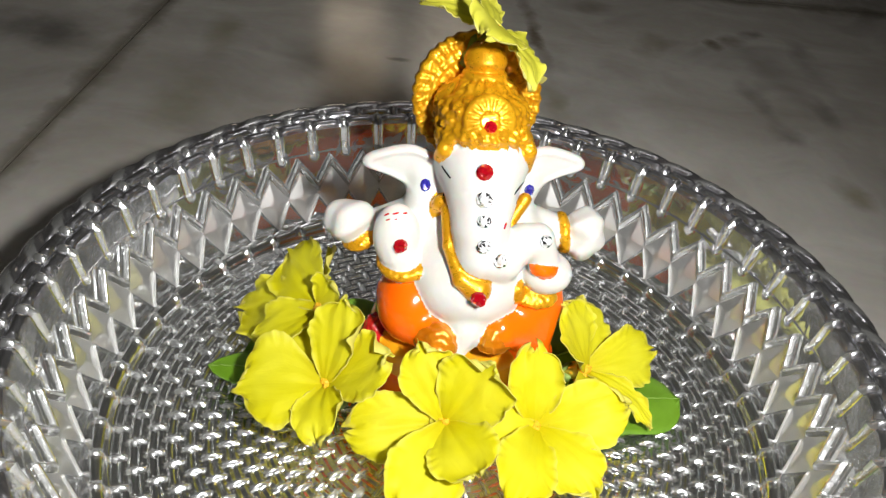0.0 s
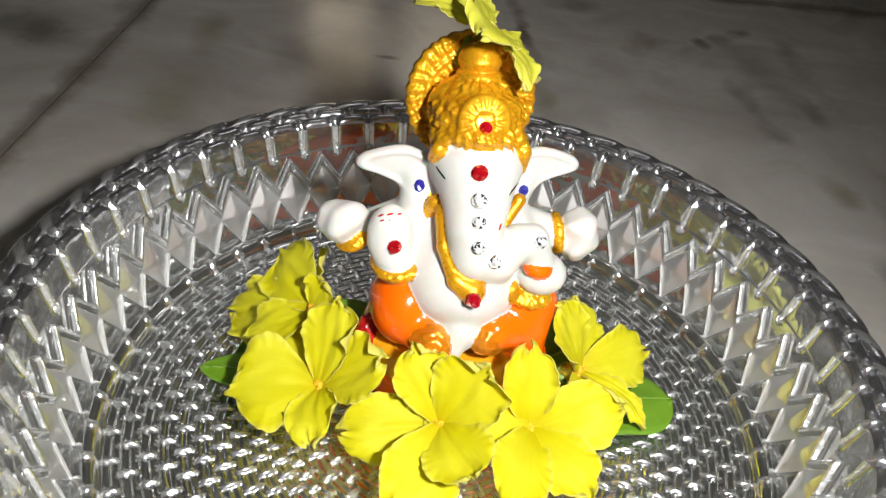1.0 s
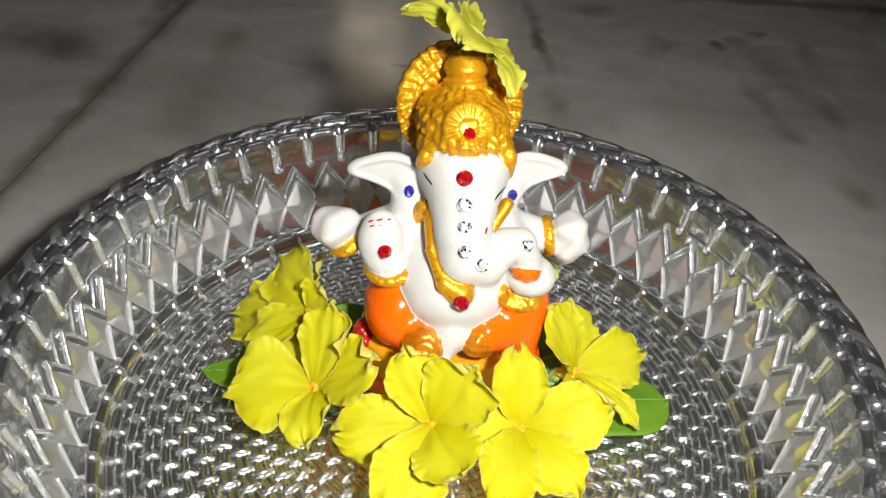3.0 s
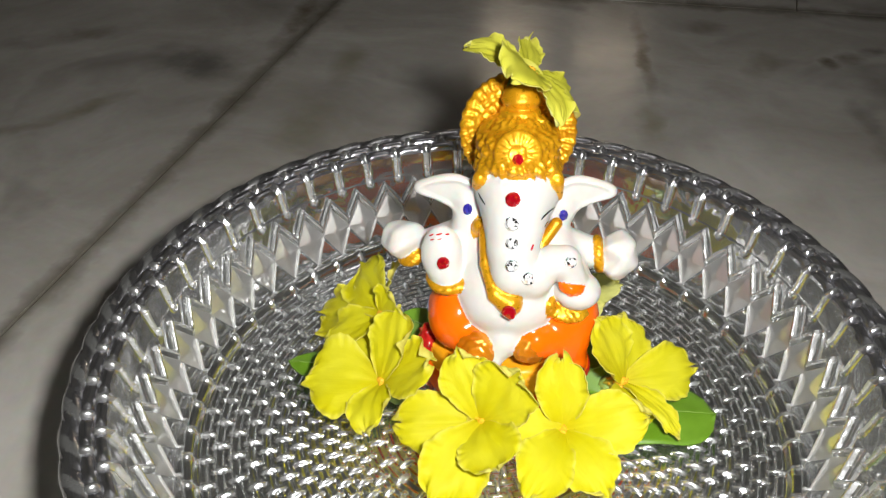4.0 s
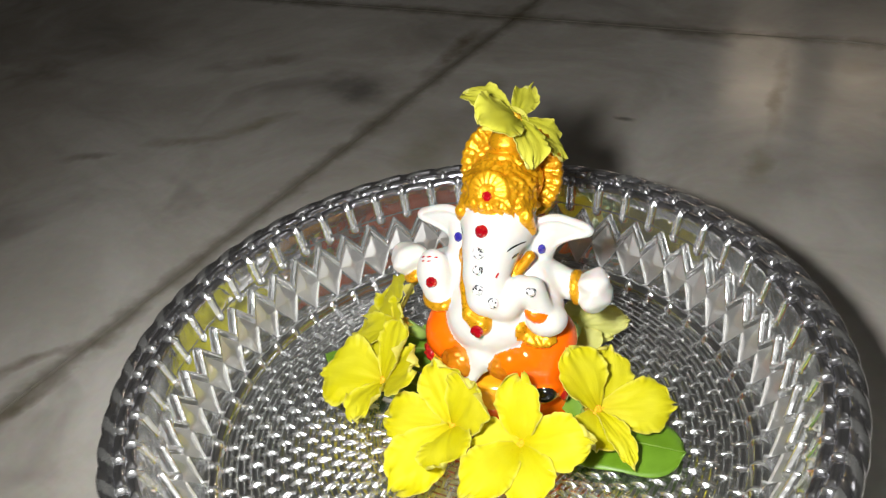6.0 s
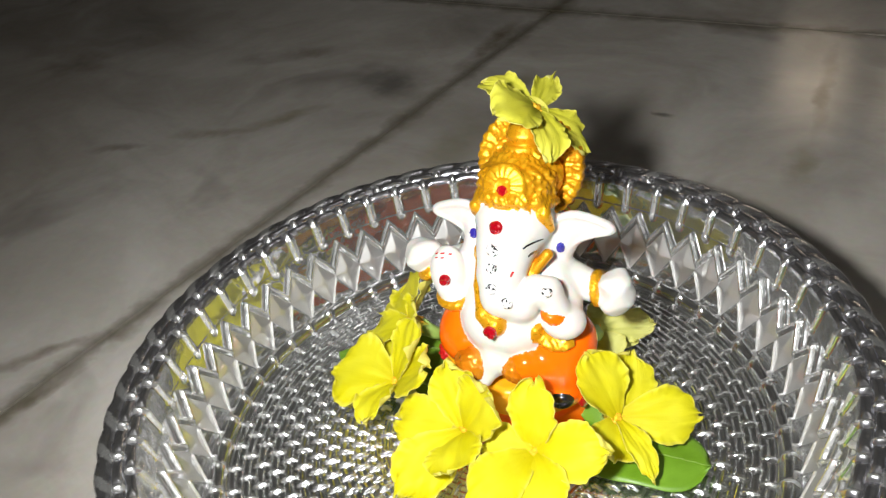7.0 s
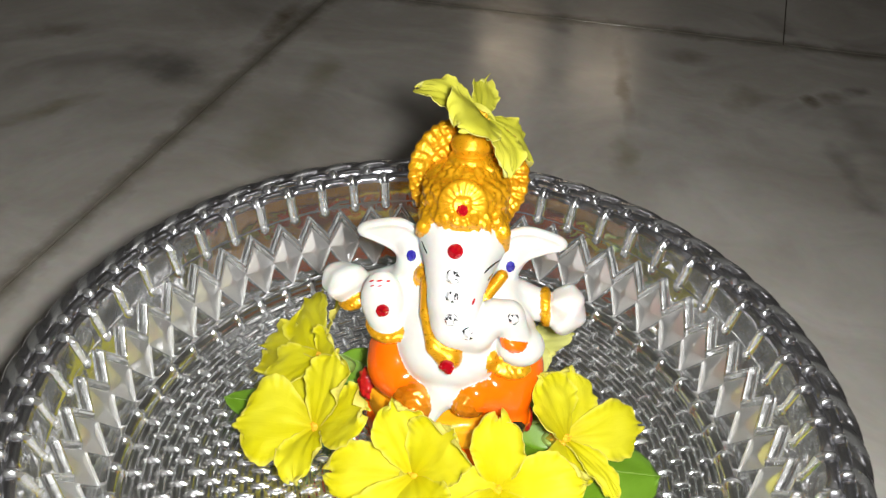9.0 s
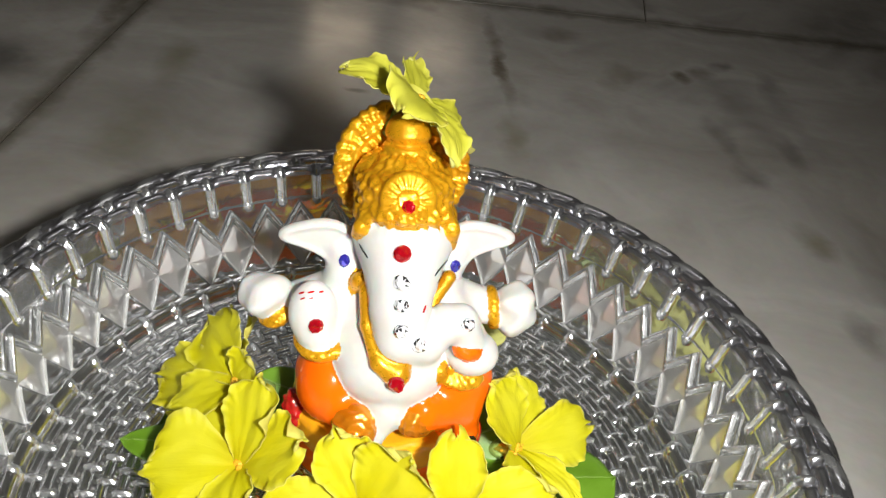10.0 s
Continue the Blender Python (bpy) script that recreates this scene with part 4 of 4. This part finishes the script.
flower((1.0, -20.0, 40.5), (0.02, -0.62, 0.78), (((-34, -5, -4), 25, 0.3, 0.5, 0, 0.06, -0.05), ((-13, 13, 25), 21, 0.5, 1.9, 0, 0.05, 0.08), ((15, 6, 27), 29, 0.5, 1.6, 0, 0.04, 0.12),
       ((12, -28, 7), 25, 0.4, 0.3, 0, 0.06, 0.06), ((-10, -36, -7), 27, 0.3, 0.3, 0, 0.08, -0.06)), 1, "wide open yellow flower with crinkled petals leaning on the figurine")
flower((31.4, -17.6, 41.0), (0.15, -0.50, 0.85), (((-4, 13, 27), 21, 0.3, 2.0, 0, 0.05, 0.02), ((31, 4, 12), 24, 0.4, 0.5, 0, 0.08, -0.06), ((20, -26, 0), 22, 0.3, 0.3, 0, 0.08, -0.04),
       ((-8, -35, 3), 22, 0.3, 0.3, 0, 0.08, -0.03), ((-19, -8, 1), 21, 0.3, 0.3, 0, 0.05, -0.05)), 2, "wide open yellow flower lying before the figurine's feet")
flower((-41.7, -8.8, 40.0), (-0.30, -0.30, 0.90), (((-25, 25, 0), 24, 0.6, 1.2, 0, 0.03, 0.05), ((-30, -8, 3), 37, 0.4, 0.4, 0, 0.10, -0.06), ((1, -27, 2), 20, 2.3, 2.1, 0, 0.08, -0.10),
       ((23, -2, 19), 27, 0.9, 0.4, 0, 0.03, 0.05), ((5, 19, 24), 23, 0.5, 2.4, 0, 0.04, 0.06)), 3, "half cupped yellow flower with a folded upright petal")
flower((51.0, 17.0, 36.5), (0.58, -0.38, 0.72), (((8, -19, -3), 25, 0.4, 0.4, 0, 0.06, 0.0), ((25, -20, -4), 11, 1.9, 0.9, 0, 0.10, -0.05), ((29, 18, -2), 24, 0.4, 0.4, 0, 0.10, -0.05),
       ((-4, 23, 15), 26, 0.4, 0.4, 0, 0.05, 0.0), ((-14, 2, 29), 24, 1.6, 0.3, 0, 0.05, 0.0)), 4, "yellow flower resting on a green leaf, one petal hanging")
flower((-48.6, 15.7, 53.0), (-0.60, -0.40, 0.60), (((-36, 19, -24), 25, 0.6, 0.4, 0, 0.06, 0.0), ((-24, -3, -16), 20, 0.4, 1.6, 0, 0.04, 0.0), ((1, 21, 11), 13, 0.3, 0.5, -30, 0.04, 0.0),
       ((-17, 27, 3), 28, 0.4, 0.4, 0, 0.06, -0.04), ((6, 2, 13), 15, 1.6, 0.6, 20, 0.05, 0.15)), 5, "yellow flower turned aside behind another flower")
flower((0.9, 56.5, 148.5), (0.55, 0.05, 0.83), (((-4, 24, 2), 12, 0.5, 0.6, 0, 0.04, 0.06), ((-24, 1, 9), 16, 0.3, 0.3, -14, 0.10, -0.08), ((19, 7, -20), 17, 0.3, 0.3, 0, 0.12, -0.06),
       ((15, -17, -11), 17, 0.3, 0.5, 0, 0.12, -0.04), ((-3, -24, 9), 24, 0.3, 0.3, 0, 0.10, -0.06)), 6, "wilting pale yellow flower laid on top of the gold crown", [PETAL_WILT, PETAL_BACK])
flower((24, 54, 43), (-0.30, 0.80, -0.50), (((22, 16, 0), 15, 0.5, 0.8, 0, 0.06, 0.05), ((16, 11, -9), 18, 0.5, 0.3, 0, 0.06, 0.05), ((13, -7, -7), 18, 0.3, 0.5, 0, 0.06, 0.05),
       ((0, 16, 5), 16, 0.3, 0.3, 0, 0.06, 0.0), ((-6, 6, -12), 16, 0.3, 0.3, 0, 0.06, 0.0)), 7, "yellow flower lying face down with its pale back showing", [PETAL_BACK, PETAL_BACK])


def leaf(base, end, side, length, width, seed, label, droop=0.06, blunt=2.2):
    """A broad leaf from its stalk to its tip; side: the way its right half lies."""
    ob = tagged(new("green_leaf"), label, "leaf", "green leaves on the tray")
    x = (Vector(end) - Vector(base)).normalized()
    z = x.cross(Vector(side)).normalized()
    z = z if z.z > 0 else -z
    ob.matrix_world = Matrix.Translation(base) @ Matrix((x, z.cross(x), z)).transposed().to_4x4()
    rows, cols = 22, 13
    u, v = np.meshgrid(np.linspace(0, 1, rows), np.linspace(-1, 1, cols), indexing="ij")
    w = np.sqrt(np.clip(1 - (2 * np.clip(u, 0, 0.5) - 1) ** 2, 0, 1)) * np.clip(1 - np.clip((u - 0.5) / 0.5, 0, 1) ** blunt, 0, 1) ** 0.75
    rng = np.random.RandomState(seed)
    px, py = length * u, width / 2 * v * w
    pz = length * (droop * np.sin(np.pi * u)) - 0.05 * width * np.abs(v) * w + 0.012 * width * np.sin(u * 17 + 5 * v + 6 * rng.rand()) * np.abs(v)
    top = np.stack([px, py, pz], -1).reshape(-1, 3)
    low = top - (0, 0, 0.0004)
    f = grid_faces(rows, cols)
    n = rows * cols
    loop = [*range(cols), *range(2 * cols - 1, n, cols), *range(n - 2, n - cols - 1, -1), *range(n - 2 * cols, 0, -cols)]
    faces = [*f.tolist(), *(f[:, ::-1] + n).tolist(), *[(b, a, a + n, b + n) for a, b in zip(loop, loop[1:] + loop[:1])]]
    uv = np.stack([u * 2, v], -1).reshape(-1, 2)
    flat = part("leaf_blade", mesh_from("leaf_blade", np.concatenate([top, low]), faces, [LEAF], True, None, np.concatenate([uv, uv])), ob)
    bm = bmesh.new()
    for k in range(12):
        s = k / 12
        bmesh.ops.create_cone(bm, cap_ends=True, segments=6, radius1=0.0008 * (1 - 0.8 * s), radius2=0.0008 * (1 - 0.8 * (s + 1 / 12)), depth=length / 12,
                              matrix=Matrix.Translation((length * (s + 1 / 24), 0, length * droop * math.sin(math.pi * (s + 1 / 24)) + 0.0001)) @ Matrix.Rotation(radians(90), 4, "Y"))
    rib = bpy.data.meshes.new("midrib")
    bm.to_mesh(rib)
    bm.free()
    rib.materials.append(STALK)
    part("midrib", rib, flat, "pale green midrib")
    return ob


leaf((0.028, 0.004, 0.0265), (0.090, 0.0185, 0.0255), (0.4, -0.9, 0.0), 0.0635, 0.032, 1, "broad green leaf lying flat under a yellow flower", 0.03, 5.5)
leaf((-0.030, 0.004, 0.028), (-0.087, 0.004, 0.028), (0, 1, 0.1), 0.058, 0.020, 2, "narrow green leaf poking out under a flower")
leaf((-0.026, 0.030, 0.030), (-0.078, 0.010, 0.030), (0, 1, 0.3), 0.054, 0.026, 3, "dark green leaf between two flowers")
leaf((-0.020, 0.030, 0.030), (-0.050, 0.034, 0.038), (0, 0.8, 0.5), 0.028, 0.016, 4, "small green leaf beside the figurine's arm")
leaf((0.030, 0.022, 0.030), (0.064, 0.036, 0.036), (0, 1, 0.5), 0.036, 0.026, 5, "dark green leaf behind the figurine's knee")
